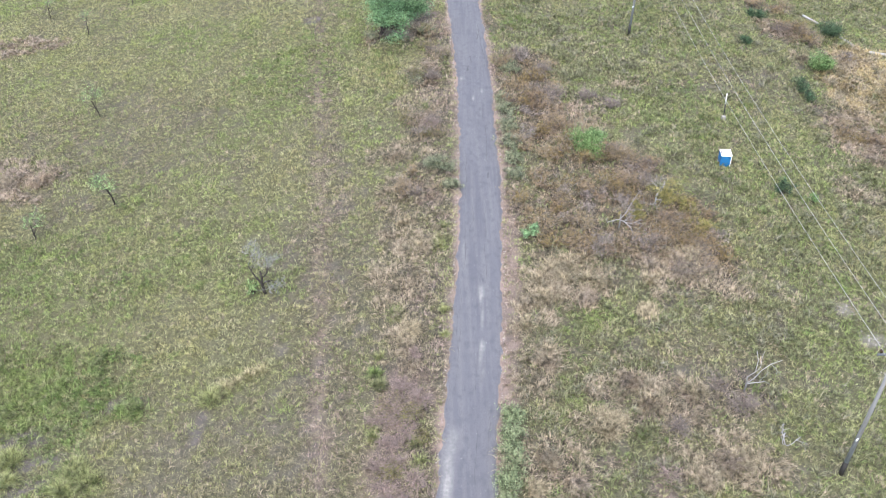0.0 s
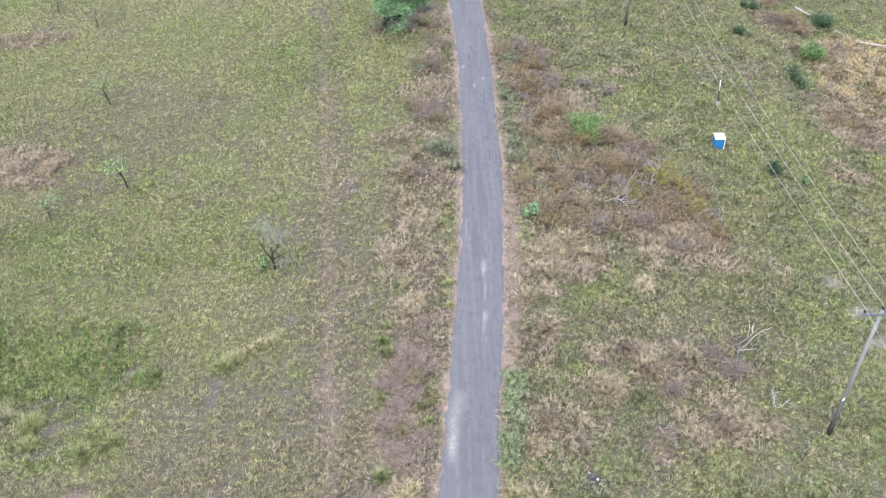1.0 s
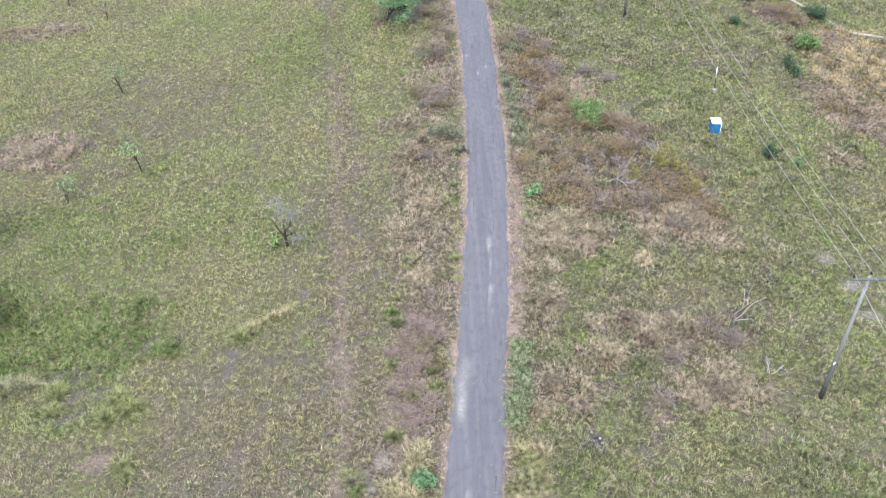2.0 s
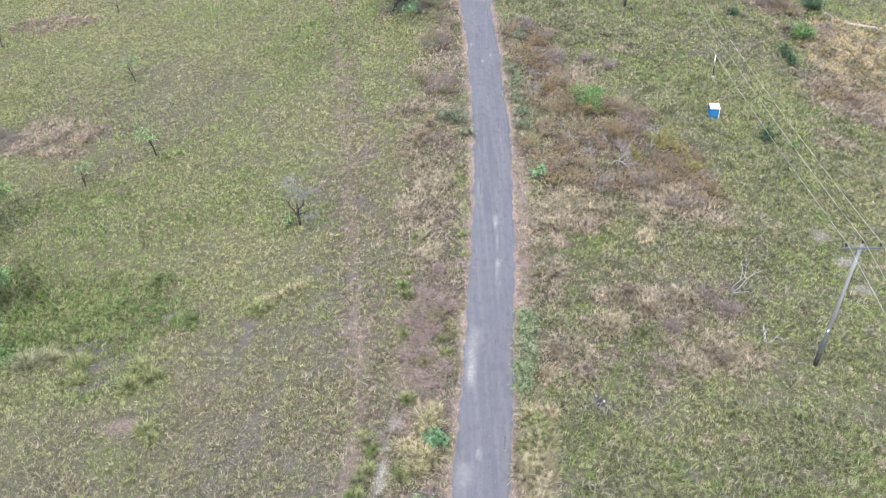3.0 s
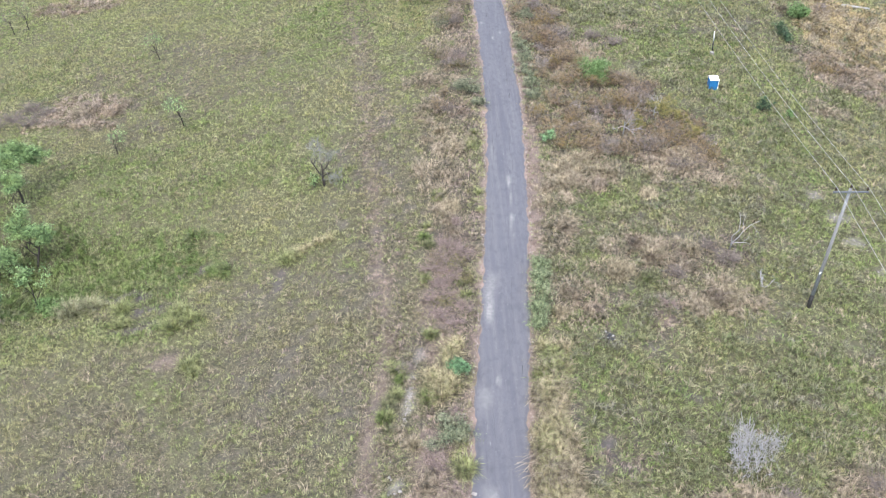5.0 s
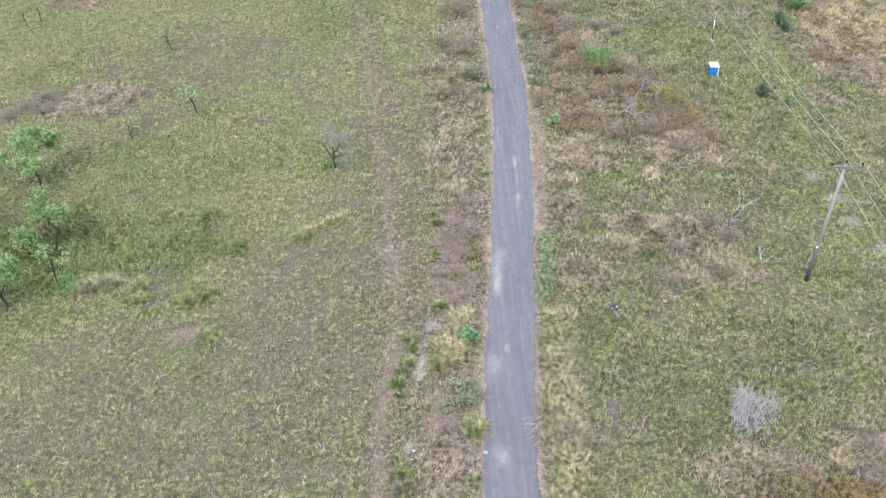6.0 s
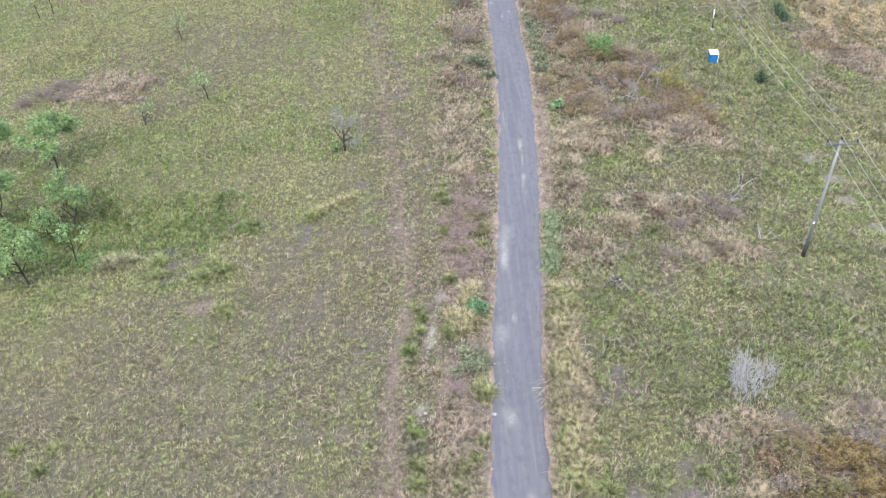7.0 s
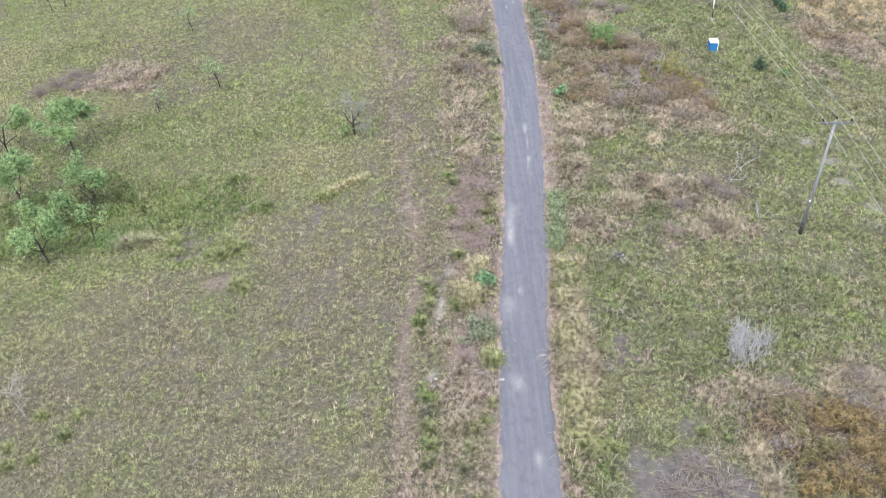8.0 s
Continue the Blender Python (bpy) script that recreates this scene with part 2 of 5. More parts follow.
def terrain(x, y):
    """The road runs along a low ridge: the meadow falls away on both sides, with a dip where the trees stand."""
    x, y = np.asarray(x, float), np.asarray(y, float)
    u, v = np.maximum(-x - 1, 0), np.maximum(x - 3.5, 0)
    u, v = u / (1 + (u / 60) ** 4) ** 0.25, v / (1 + (v / 50) ** 4) ** 0.25
    yy = np.clip((y - 35) / 30, -1, 1.5)
    s = 10 * (1 - np.exp(-((v / 10) ** 2)))
    dip = 1.7 * np.exp(-(((x + 26.5) / 8) ** 2) - ((y - 31) / 5) ** 2)
    z = -0.15 * u * u / (u + 1.5) - dip + (-0.151 * v + s * (0.119 + 0.09 * yy)) * v / (v + 1.5)
    off = np.clip((np.abs(x - road_middle(y)) - 1.6) / 2, 0, 1)
    return z + off * 0.1 * (rough_noise(x, y, 2.2, 5) - 0.5)


def at(x, y, sink=0.0):
    return Vector((x, y, float(terrain(x, y)) - sink))


def ovals(x, y, rows, ragged=0.5, wave=1.6, seed=0):
    """1 inside any of the ovals (x, y, half width, half depth), 0 outside, with ragged edges."""
    best = np.zeros(np.shape(x))
    wobble = ragged * (rough_noise(x, y, wave, seed) - 0.5) * 2
    for cx, cy, rx, ry in rows:
        d = np.sqrt(((x - cx) / rx) ** 2 + ((y - cy) / ry) ** 2) + wobble
        best = np.maximum(best, np.clip((1.25 - d) / 0.5, 0, 1))
    return best


SCRUB_AT = [(6.2, 59.5, 2.4, 4.5), (6.5, 63, 2.0, 2.0), (7, 53, 3, 4), (10, 47, 4, 3.5), (12.5, 43, 4, 3.2), (7.2, 42.5, 2.6, 4.5), (13.5, 39.5, 3.5, 1.8), (14.2, 40.8, 2, 1.6), (9.3, 40.3, 2.4, 1.8),
            (30.5, 54, 2.4, 1.2), (13.8, 8.2, 3.6, 2.6), (31, 71.3, 2.4, 1.7), (34.5, 67.2, 2.2, 1.0), (29.8, 76.7, 2.4, 1.2), (-3, 68.5, 3, 1.6), (-1.2, 53, 1.3, 2.6), (-1.3, 60.5, 1.2, 2.4), (-1.5, 45, 1.5, 1.8), (-0.6, 64.5, 0.9, 1.6)]
STRAW_AT = [(8, 36.6, 3, 1.6), (13.6, 37, 2.4, 1.8), (5, 35.5, 1.3, 2.6), (10.3, 28.3, 3.0, 1.4), (13.2, 24.6, 2.3, 1.5), (7.6, 26.4, 1.4, 1.0), (4.9, 23.7, 1.5, 1.7),
            (-1.9, 31.6, 0.8, 2), (34.5, 59.5, 4, 4.5), (36, 64, 5, 4), (6.4, 36.8, 2.3, 2.2), (27.6, 47.6, 1.8, 1.4), (2.5, 13.6, 1.1, 6), (10.6, 10.8, 2.6, 0.9), (10.2, 6.3, 0.45, 1.8),
            (-2.4, 36, 1.2, 3), (14.3, 59.3, 1.9, 0.8), (29.9, 66.4, 0.7, 1.2), (4.5, 29.5, 1, 3), (-2.7, 10, 0.9, 3), (17, 12.2, 2, 1.2), (-3.2, 49.5, 1.6, 1.2), (-1.9, 40.5, 1.4, 2.6), (-2.3, 56.6, 1.2, 1.2), (-2.9, 44, 1.0, 2)]
LUSH_AT = [(-24, 31, 6, 4), (-20, 31, 3.2, 2.4), (-18.6, 27.3, 2.4, 1.5), (-30, 33, 5, 5), (20, 69, 5, 5), (17.5, 57, 4, 4.5), (16.5, 17.5, 3.5, 4), (4.2, 17.5, 1.6, 4), (-27, 43.5, 5, 1.6),
           (-12, 66, 2.2, 6), (22, 43, 3, 5), (-5.8, 63.5, 2.5, 2), (5, 70.5, 1.8, 5), (0.1, 61.5, 0.6, 2.5), (-20.5, 24.5, 4, 1), (2.8, 7, 1.6, 2), (34, 73, 4, 3)]
BARE_AT = [(3.85, 40, 0.5, 6), (4.0, 50, 0.35, 5), (3.5, 34, 0.45, 3), (3.15, 29.5, 0.35, 2.5), (-1.9, 28, 1.1, 1.8), (-2.6, 22.5, 0.9, 3.2), (-17.1, 21.2, 0.8, 0.5), (-1.6, 70.5, 1.5, 2.5), (-3, 13, 0.8, 2.4), (9.7, 23.5, 0.4, 0.9)]
GREY_AT = [(-8.5, 31.9, 0.3, 0.6), (-21.8, 28.3, 2.2, 0.7), (-17.2, 29.4, 1.8, 0.4), (-19.3, 26.2, 1.4, 0.4), (-19.4, 24.7, 1.6, 0.4), (-11.6, 27.2, 0.35, 0.9), (9.6, 17.3, 0.6, 0.35), (6.2, 21.0, 0.5, 0.4), (8.6, 20.4, 0.6, 0.3), (6.9, 5.4, 3.2, 1.9), (3.9, 15.8, 0.4, 0.9), (7.4, 8.4, 0.7, 0.5), (-11.6, 74, 0.8, 1), (5.0, 13.8, 0.35, 0.8), (5.9, 12.7, 0.7, 0.3), (4.4, 12.6, 0.4, 0.4), (11.5, 50, 1.4, 0.7)]

WILTED_AT = [(-3.9, 36, 1.9, 12), (-25, 56, 8, 7), (-6.5, 34, 2.3, 11), (-9, 23, 5, 6), (-14, 11.5, 10, 7), (-21, 14, 8, 7), (-12, 18, 6, 5), (12, 31, 5, 2), (23, 62, 4, 3)]
CHALK_AT = [(22, 35.7, 0.7, 0.45), (23, 33.4, 0.8, 0.45), (23.2, 30.9, 0.7, 0.4), (24.1, 28, 0.8, 0.4), (-3.5, 19.9, 0.09, 0.6), (-3.82, 18.4, 0.13, 1.2), (-4.02, 16.9, 0.15, 1.0), (-4.14, 15.6, 0.1, 0.8), (-4.5, 11.9, 0.25, 0.25)]


def path_middle(y):
    return np.interp(y, (-5, 8, 15, 19, 22.5, 27.2, 30.4, 39.5, 71, 90), (-5.6, -5.6, -5.65, -5.25, -5.32, -5.8, -6.2, -7.05, -10.8, -12.6))


def track_line(x, y):
    """How much a point lies on the worn footpath through the meadow."""
    d = np.abs(x - path_middle(y) - 0.5 * (rough_noise(x, y, 1.6, 61) - 0.5))
    return np.clip((0.5 - d) / 0.35, 0, 1) * np.clip(0.1 + rough_noise(x, y, 1.2, 63) * 1.5, 0, 1) * np.interp(y, (10, 26, 34, 60), (1.0, 0.9, 0.6, 0.5))


def trodden(x, y):
    """The wider, wilted strip to both sides of the footpath."""
    return np.clip((1.7 - np.abs(x - path_middle(y) - 0.3)) / 0.9, 0, 1) * np.clip(0.3 + 1.3 * rough_noise(x, y, 1.4, 64), 0, 1)


def bareness(x, y):
    """How far the soil shows: along the lane, on the footpath and in worn spots."""
    off = np.abs(x - road_middle(y)) - road_half(y)
    edge = np.clip(1.3 - off / (0.06 + 0.32 * rough_noise(x, y, 2.0, 31)), 0, 1)
    edge = edge * np.clip(0.35 + 1.1 * rough_noise(x, y, 0.6, 35), 0, 1)
    return np.maximum.reduce([edge, np.where(x > 3, 0.65, 0.4) * ovals(x, y, BARE_AT, 0.7, 1.2, 33), 0.45 * track_line(x, y)])


def gaps(x, y):
    """Thin turf in patches of a metre or less, above all where the meadow has wilted."""
    patch = 0.45 * rough_noise(x, y, 2.1, 67) + 0.55 * rough_noise(x, y, 0.7, 68)
    near = np.where(x > 3, 1.0, np.interp(np.abs(x - path_middle(y)), (2.5, 8.0), (1.0, 0.5)))
    return near * np.clip(4.0 * patch - 2.0, 0, 0.5) * np.clip(np.where(x > 3, 0.7, 0.3) + 0.8 * wilted(x, y), 0, 1)


def greyness(x, y):
    return ovals(x, y, GREY_AT, 0.7, 0.9, 41)


def clumps(x, y, seed):
    return np.clip(hash_noise(x / 0.3, y / 0.3, seed) * 2.4 + rough_noise(x, y, 3.0, seed + 1) * 0.5 - 0.6, 0.08, 1)


def open_soil(x, y):
    return np.clip(1 - 0.75 * bareness(x, y) - 0.75 * greyness(x, y) - 0.8 * ovals(x, y, CHALK_AT, 0.55, 0.4, 43), 0, 1)


def open_chalk(x, y):
    return 1 - 0.85 * ovals(x, y, CHALK_AT, 0.55, 0.4, 43)


def dry_mask(x, y):
    off = x - road_middle(y)
    verge = np.clip(1 - np.abs(off + 3.4) / 2.4, 0, 1) * 0.6 + np.clip(1 - np.abs(off - 2.6) / 1.6, 0, 1) * 0.5
    verge *= np.clip(2.2 * rough_noise(x, y, 2.5, 27) - 0.4, 0, 1)
    return np.clip(np.maximum.reduce([ovals(x, y, STRAW_AT, 0.7, 1.5, 21), verge, 0.1 * track_line(x, y)]) + 0.1 * (x > 3) + 0.04, 0, 1)


def scrub_mask(x, y):
    return ovals(x, y, SCRUB_AT, 0.6, 2.0, 23)


def lush_mask(x, y):
    return np.clip(ovals(x, y, LUSH_AT, 0.8, 2.5, 25) + 0.15 * (x > 4), 0, 1)


def withered_mask(x, y):
    off = x - road_middle(y)
    verge = (np.clip(1.6 - np.abs(off + 2.6) / 1.2, 0, 1) + np.clip(1.4 - np.abs(off - 1.7) / 0.5, 0, 1)) * np.clip(2.4 * rough_noise(x, y, 3.0, 29) - 0.45, 0, 1)
    return np.clip(np.maximum.reduce([ovals(x, y, WITHERED_AT, 0.8, 1.5, 28), 0.35 * track_line(x, y), 1.0 * verge, 0.25 * scrub_mask(x, y)]) + 0.01, 0, 1)


WITHERED_AT = [(31, 71.3, 2.6, 1.8), (34.5, 67, 2.6, 1.1), (10.7, 57.4, 1.4, 1.2), (29.6, 57, 1.6, 2.5), (-0.8, 59, 0.8, 4), (-1.9, 28, 1.2, 2.2), (-2.6, 22.5, 1.0, 3.5), (-2.4, 12, 1.2, 4), (10.3, 27.6, 3.0, 1.6), (14.6, 28.2, 1.2, 1.6), (5.3, 23.6, 1.9, 1.8), (9.5, 22.8, 1.2, 1.6), (-16.8, 21.5, 0.8, 0.6), (-1.6, 70.5, 1.5, 3),
               (31, 54.5, 3.5, 2.2), (32.5, 53.5, 3.5, 2), (14.5, 38, 2.2, 2.2), (3.75, 40, 0.5, 7), (3.95, 50, 0.4, 6), (11.6, 50.3, 1.8, 1), (10.5, 10.5, 2.6, 1.2), (17, 12, 2, 1.6), (5.2, 13.2, 1.4, 1)]

FRESH_AT = [(-10, 66, 7, 11), (-37, 61, 4, 5), (-19, 40, 8, 6), (-29, 23.5, 5, 2), (22, 45, 6, 14), (17, 17, 6, 8), (8, 15, 5, 5), (11, 34, 4.5, 1.8)]


def wilted(x, y):
    """The dry stretches of the meadow, fading out over some metres."""
    wide = [(cx, cy, rx * 1.4, ry * 1.4) for cx, cy, rx, ry in WILTED_AT]
    return 0.42 * ovals(x, y, WILTED_AT, 0.9, 3.0, 51) + 0.42 * ovals(x, y, wide, 0.9, 2.0, 52)


def patchy(x, y):
    """Faded turf in patches of some metres all over the meadow."""
    return np.clip(wilted(x, y) + 0.9 * trodden(x, y) + np.clip(3.0 * rough_noise(x, y, 5.0, 65) - 1.55, 0, 0.5) * (x < 2), 0, 1)


def fresh(x, y):
    return ovals(x, y, FRESH_AT, 0.9, 3.0, 53)


def taller(x, y):
    return np.clip((x - road_middle(y) - 2.2) / 2, 0, 1) * np.clip(2 * rough_noise(x, y, 1.6, 57) - 0.55, 0, 1) * np.interp(x, (13, 18), (1.0, 0.8))


def meadow_share(x, y):
    """How much of the turf is green meadow grass rather than faded."""
    return (1 - 0.62 * patchy(x, y)) * (1 - 0.7 * dry_mask(x, y))


def turf(x, y):
    """How closely the turf stands."""
    return open_soil(x, y) * (1 - 0.85 * scrub_mask(x, y)) * (1 - 0.6 * withered_mask(x, y)) * (1 - gaps(x, y)) * (0.82 + 0.18 * rough_noise(x, y, 1.0, 97))


# ---- meshes ----
def mesh_of(name, verts, faces, material, smooth=False):
    """A mesh from arrays of vertices and of faces that all have as many corners."""
    verts, faces = np.asarray(verts, np.float32), np.asarray(faces, np.int32)
    n, k = faces.shape
    me = bpy.data.meshes.new(name)
    me.vertices.add(len(verts))
    me.vertices.foreach_set("co", verts.ravel())
    me.loops.add(n * k)
    me.loops.foreach_set("vertex_index", faces.ravel())
    me.polygons.add(n)
    me.polygons.foreach_set("loop_start", np.arange(0, n * k, k, dtype=np.int32))
    me.update(calc_edges=True)
    if smooth:
        me.shade_smooth()
    if material:
        me.materials.append(material)
    return me


def part(name, me, parent=None, label="", place=None):
    ob = new(name, me)
    ob.parent = parent
    if place is not None:
        ob.matrix_basis = place
    if label:
        ob["label"] = label
    return ob


def base(name, m, label, category, group="", kind=""):
    ob = new(name)
    ob.empty_display_size = 0.2
    ob.matrix_basis = m
    return tagged(ob, label, category, group, kind)


def float_attribute(me, name, values):
    me.attributes.new(name, "FLOAT", "POINT").data.foreach_set("value", np.asarray(values, np.float32))


class Solid:
    """Gathers tubes, boxes and turned shapes into one mesh."""

    def __init__(self):
        self.bm = bmesh.new()

    def tube(self, points, radii, sides=6, cap=True):
        points = [Vector(p) for p in points]
        rings = []
        for n, p in enumerate(points):
            way = (points[min(n + 1, len(points) - 1)] - points[max(n - 1, 0)]).normalized()
            side = way.orthogonal().normalized() if n == 0 else (side - way * side.dot(way)).normalized()
            up = way.cross(side)
            rings.append([self.bm.verts.new(p + float(radii[n]) * (side * math.cos(2 * math.pi * k / sides) + up * math.sin(2 * math.pi * k / sides))) for k in range(sides)])
        for lower, upper in zip(rings, rings[1:]):
            for k in range(sides):
                self.bm.faces.new((lower[k], lower[(k + 1) % sides], upper[(k + 1) % sides], upper[k]))
        if cap:
            self.bm.faces.new(rings[0][::-1])
            self.bm.faces.new(rings[-1])
        return self

    def box(self, m, sx, sy, sz, bevel=0.0):
        got = bmesh.ops.create_cube(self.bm, size=1.0, matrix=m @ Matrix.Diagonal((sx, sy, sz, 1)))["verts"]
        if bevel:
            edges = {e for v in got for e in v.link_edges}
            bmesh.ops.bevel(self.bm, geom=list(edges), offset=bevel, segments=2, affect="EDGES", profile=0.5)
        return self

    def mesh(self, name, material, smooth=False):
        me = bpy.data.meshes.new(name)
        self.bm.normal_update()
        self.bm.to_mesh(me)
        self.bm.free()
        if smooth:
            me.shade_smooth()
        me.materials.append(material)
        return me


def leaf_mesh(name, centres, size, rng, material, droop=0.2, long=1.7):
    """Small folded leaves at the given places: two triangles each."""
    n = len(centres)
    way = rng.normal(size=(n, 3))
    way[:, 2] = way[:, 2] * 0.5 - droop
    way /= np.linalg.norm(way, axis=1)[:, None]
    side = np.cross(way, np.array([0, 0, 0.9]) + 0.6 * rng.normal(size=(n, 3)))
    side /= np.linalg.norm(side, axis=1)[:, None] + 1e-9
    s = (size * rng.uniform(0.6, 1.3, n))[:, None]
    fold = np.cross(way, side) * s * 0.15
    tip, tail = centres + way * s * long / 2, centres - way * s * long / 2
    v = np.stack([tail, centres + side * s / 2 + fold, tip, centres - side * s / 2 + fold], 1).reshape(-1, 3)
    i = np.arange(n)[:, None] * 4
    f = np.concatenate([i + np.array([[0, 1, 2]]), i + np.array([[0, 2, 3]])])
    return mesh_of(name, v, f, material)


def grow(rng, start, way, length, radius, depth, tubes, tips, spread=0.7, wobble=0.18, lift=0.1, kids=(2, 4)):
    """One limb and, from its upper part, its branches."""
    points, p, d = [start], start.copy(), way.copy()
    steps = 4 if depth else 3
    for k in range(steps):
        d = d + rng.normal(size=3) * wobble + np.array([0, 0, lift])
        d /= np.linalg.norm(d)
        p = p + d * length / steps
        points.append(p.copy())
    radii = np.linspace(radius, radius * (0.55 if depth else 0.3), steps + 1)
    tubes.append((points, radii))
    if depth == 0:
        tips.extend(points[1:])
        return
    tips.append(points[-1])
    for k in range(int(rng.integers(kids[0], kids[1] + 1))):
        n = int(rng.integers(2, steps + 1))
        out = rng.normal(size=3)
        out -= d * out.dot(d)
        out /= np.linalg.norm(out)
        q = d * (1 - spread * 0.5) + out * spread
        grow(rng, points[n], q / np.linalg.norm(q), length * rng.uniform(0.5, 0.8), radii[n] * 0.65, depth - 1, tubes, tips, spread, wobble, lift, kids)


def tree(name, x, y, height, crown, seed, leaves, leaf, leaf_size, label, category="tree", group="", lean=(0, 0), bark=None, depth=3, twigs=None, stems=1, kids=(2, 4), spread=0.8, cluster=0.28, trunk=0.09, clear=0.35, least=0.011, fine_below=0.4):
    """A tree of that height and crown width, with limbs from a clear stem and leaves in clumps at the twigs' ends."""
    rng = np.random.default_rng(seed)
    tubes, tips = [], []
    for s in range(stems):
        w = np.array([lean[0] + rng.normal() * 0.1 * stems, lean[1] + rng.normal() * 0.1 * stems, 1.0])
        grow(rng, np.array([0.06 * s, 0.03 * s, -0.1]), w / np.linalg.norm(w), 1.0, 0.06, depth, tubes, tips, spread, 0.16, 0.06, kids)
    every = np.concatenate([np.array(p) for p, _ in tubes])
    high, wide = every[:, 2].max(), 2 * np.abs(every[:, :2] - np.median(every[:, :2], 0)).max()
    fit = np.array([1.3 * crown / wide, 1.3 * crown / wide, height / high])
    m = Matrix.Translation(at(x, y, 0.03)) @ pose(0, 0, 0, 0, 0, float(rng.uniform(0, 360)) if not lean[0] else 0)
    root = base(name, m, label, category, group)
    body, fine = Solid(), Solid()
    for points, radii in tubes:
        thick = radii * trunk / 0.06
        which = fine if twigs and thick[0] < trunk * fine_below else body
        which.tube([q * fit for q in points], np.maximum(thick, least), 7 if thick[0] > 0.04 else 4, True)
    part("trunk", body.mesh("trunk", bark or BARK, True), root)
    if twigs:
        tagged(part("twig_tangle", fine.mesh("twig_tangle", twigs), root, "fine bare twigs"), kind="stuff")
    else:
        fine.bm.free()
    if leaves:
        tips = np.array(tips) * fit
        tips = tips[tips[:, 2] > clear * height]
        pick = tips[rng.integers(0, len(tips), leaves)]
        where = pick + rng.normal(size=(leaves, 3)) * cluster * np.array([1, 1, 0.45])
        part("crown", leaf_mesh("crown", where, leaf_size, rng, leaf), root)
    return root


def shrub(name, x, y, wide, height, seed, leaves, leaf, leaf_size, label, group="", category="shrub", twig=None, stems=9, loose=0.075):
    """A low bush: stems that fan out from the ground and leaves in clumps along them."""
    rng = np.random.default_rng(seed)
    if leaf_size > 0.075:
        leaves, leaf_size = int(leaves * 2.4), leaf_size * 0.52
    root = base(name, Matrix.Translation(at(x, y, 0.02)), label, category, group)
    wood, tips = Solid(), []
    for k in range(stems):
        az, out = rng.uniform(0, 2 * math.pi), wide / 2 * math.sqrt(rng.uniform(0.05, 0.9))
        top = np.array([math.cos(az) * out, math.sin(az) * out, height * (1 - 0.45 * (2 * out / wide) ** 2) * rng.uniform(0.6, 1.0)])
        mid = top * np.array([0.45, 0.45, 0.6]) + rng.normal(size=3) * 0.05
        wood.tube([(0, 0, -0.05), mid, top], [0.02, 0.015, 0.008], 4)
        tips += [mid, (mid + top) / 2, top, top]
        for b in range(2):
            end = top + rng.normal(size=3) * np.array([0.16, 0.16, 0.1]) * wide
            end[2] = max(end[2], 0.1)
            wood.tube([(mid + top) / 2, end], [0.01, 0.006], 3)
            tips += [end]
    part("branchwork", wood.mesh("branchwork", twig or BARK), root)
    if leaves:
        tips = np.array(tips)
        where = tips[rng.integers(0, len(tips), leaves)] + rng.normal(size=(leaves, 3)) * np.array([1, 1, 0.8]) * loose * wide
        where[:, 2] = np.maximum(where[:, 2], 0.04)
        part("foliage", leaf_mesh("foliage", where, leaf_size, rng, leaf), root)
    return root


def blades(xyz, length, width, rng, lean=0.5, bend=0.5, parts=1, lay_to=None):
    """Grass blades from the given feet: short straight ones (1 triangle), lens-shaped bent ones (2), or bent strips (3)."""
    n = len(xyz)
    az = rng.uniform(0, 2 * math.pi, n) if lay_to is None else lay_to + rng.normal(0, 0.7, n)
    tilt = np.abs(rng.normal(0, lean, n)).clip(0, 1.4)
    out = np.stack([np.cos(az), np.sin(az), np.zeros(n)], 1)
    turn = az + math.pi / 2 + rng.normal(0, 0.4, n)
    side = np.stack([np.cos(turn), np.sin(turn), np.zeros(n)], 1) * (width / 2)[:, None]
    way = out * np.sin(tilt)[:, None] + np.array([0, 0, 1]) * np.cos(tilt)[:, None]
    i = np.arange(n)[:, None]
    low = (tilt + bend).clip(0, 1.9)
    over = out * np.sin(low)[:, None] + np.array([0, 0, 1]) * np.cos(low)[:, None]
    mid = xyz + way * (length * 0.5)[:, None]
    tip = mid + over * (length * 0.5)[:, None]
    if parts == 0:
        tilt = rng.uniform(0.25, 1.35, n)
        way = out * np.sin(tilt)[:, None] + np.array([0, 0, 1]) * np.cos(tilt)[:, None]
        return np.stack([xyz - side, xyz + side, xyz + way * length[:, None]], 1).reshape(-1, 3), i * 3 + np.array([[0, 1, 2]])
    if parts == 1:
        v = np.stack([xyz, mid + side, tip, mid - side], 1).reshape(-1, 3)
        return v, np.concatenate([i * 4 + np.array([[0, 1, 3]]), i * 4 + np.array([[1, 2, 3]])])
    v = np.stack([xyz - side, xyz + side, mid - side * 0.8, mid + side * 0.8, tip], 1).reshape(-1, 3)
    f = np.concatenate([i * 5 + np.array([[a, b, c]]) for a, b, c in ((0, 1, 3), (0, 3, 2), (2, 3, 4))])
    return v, f


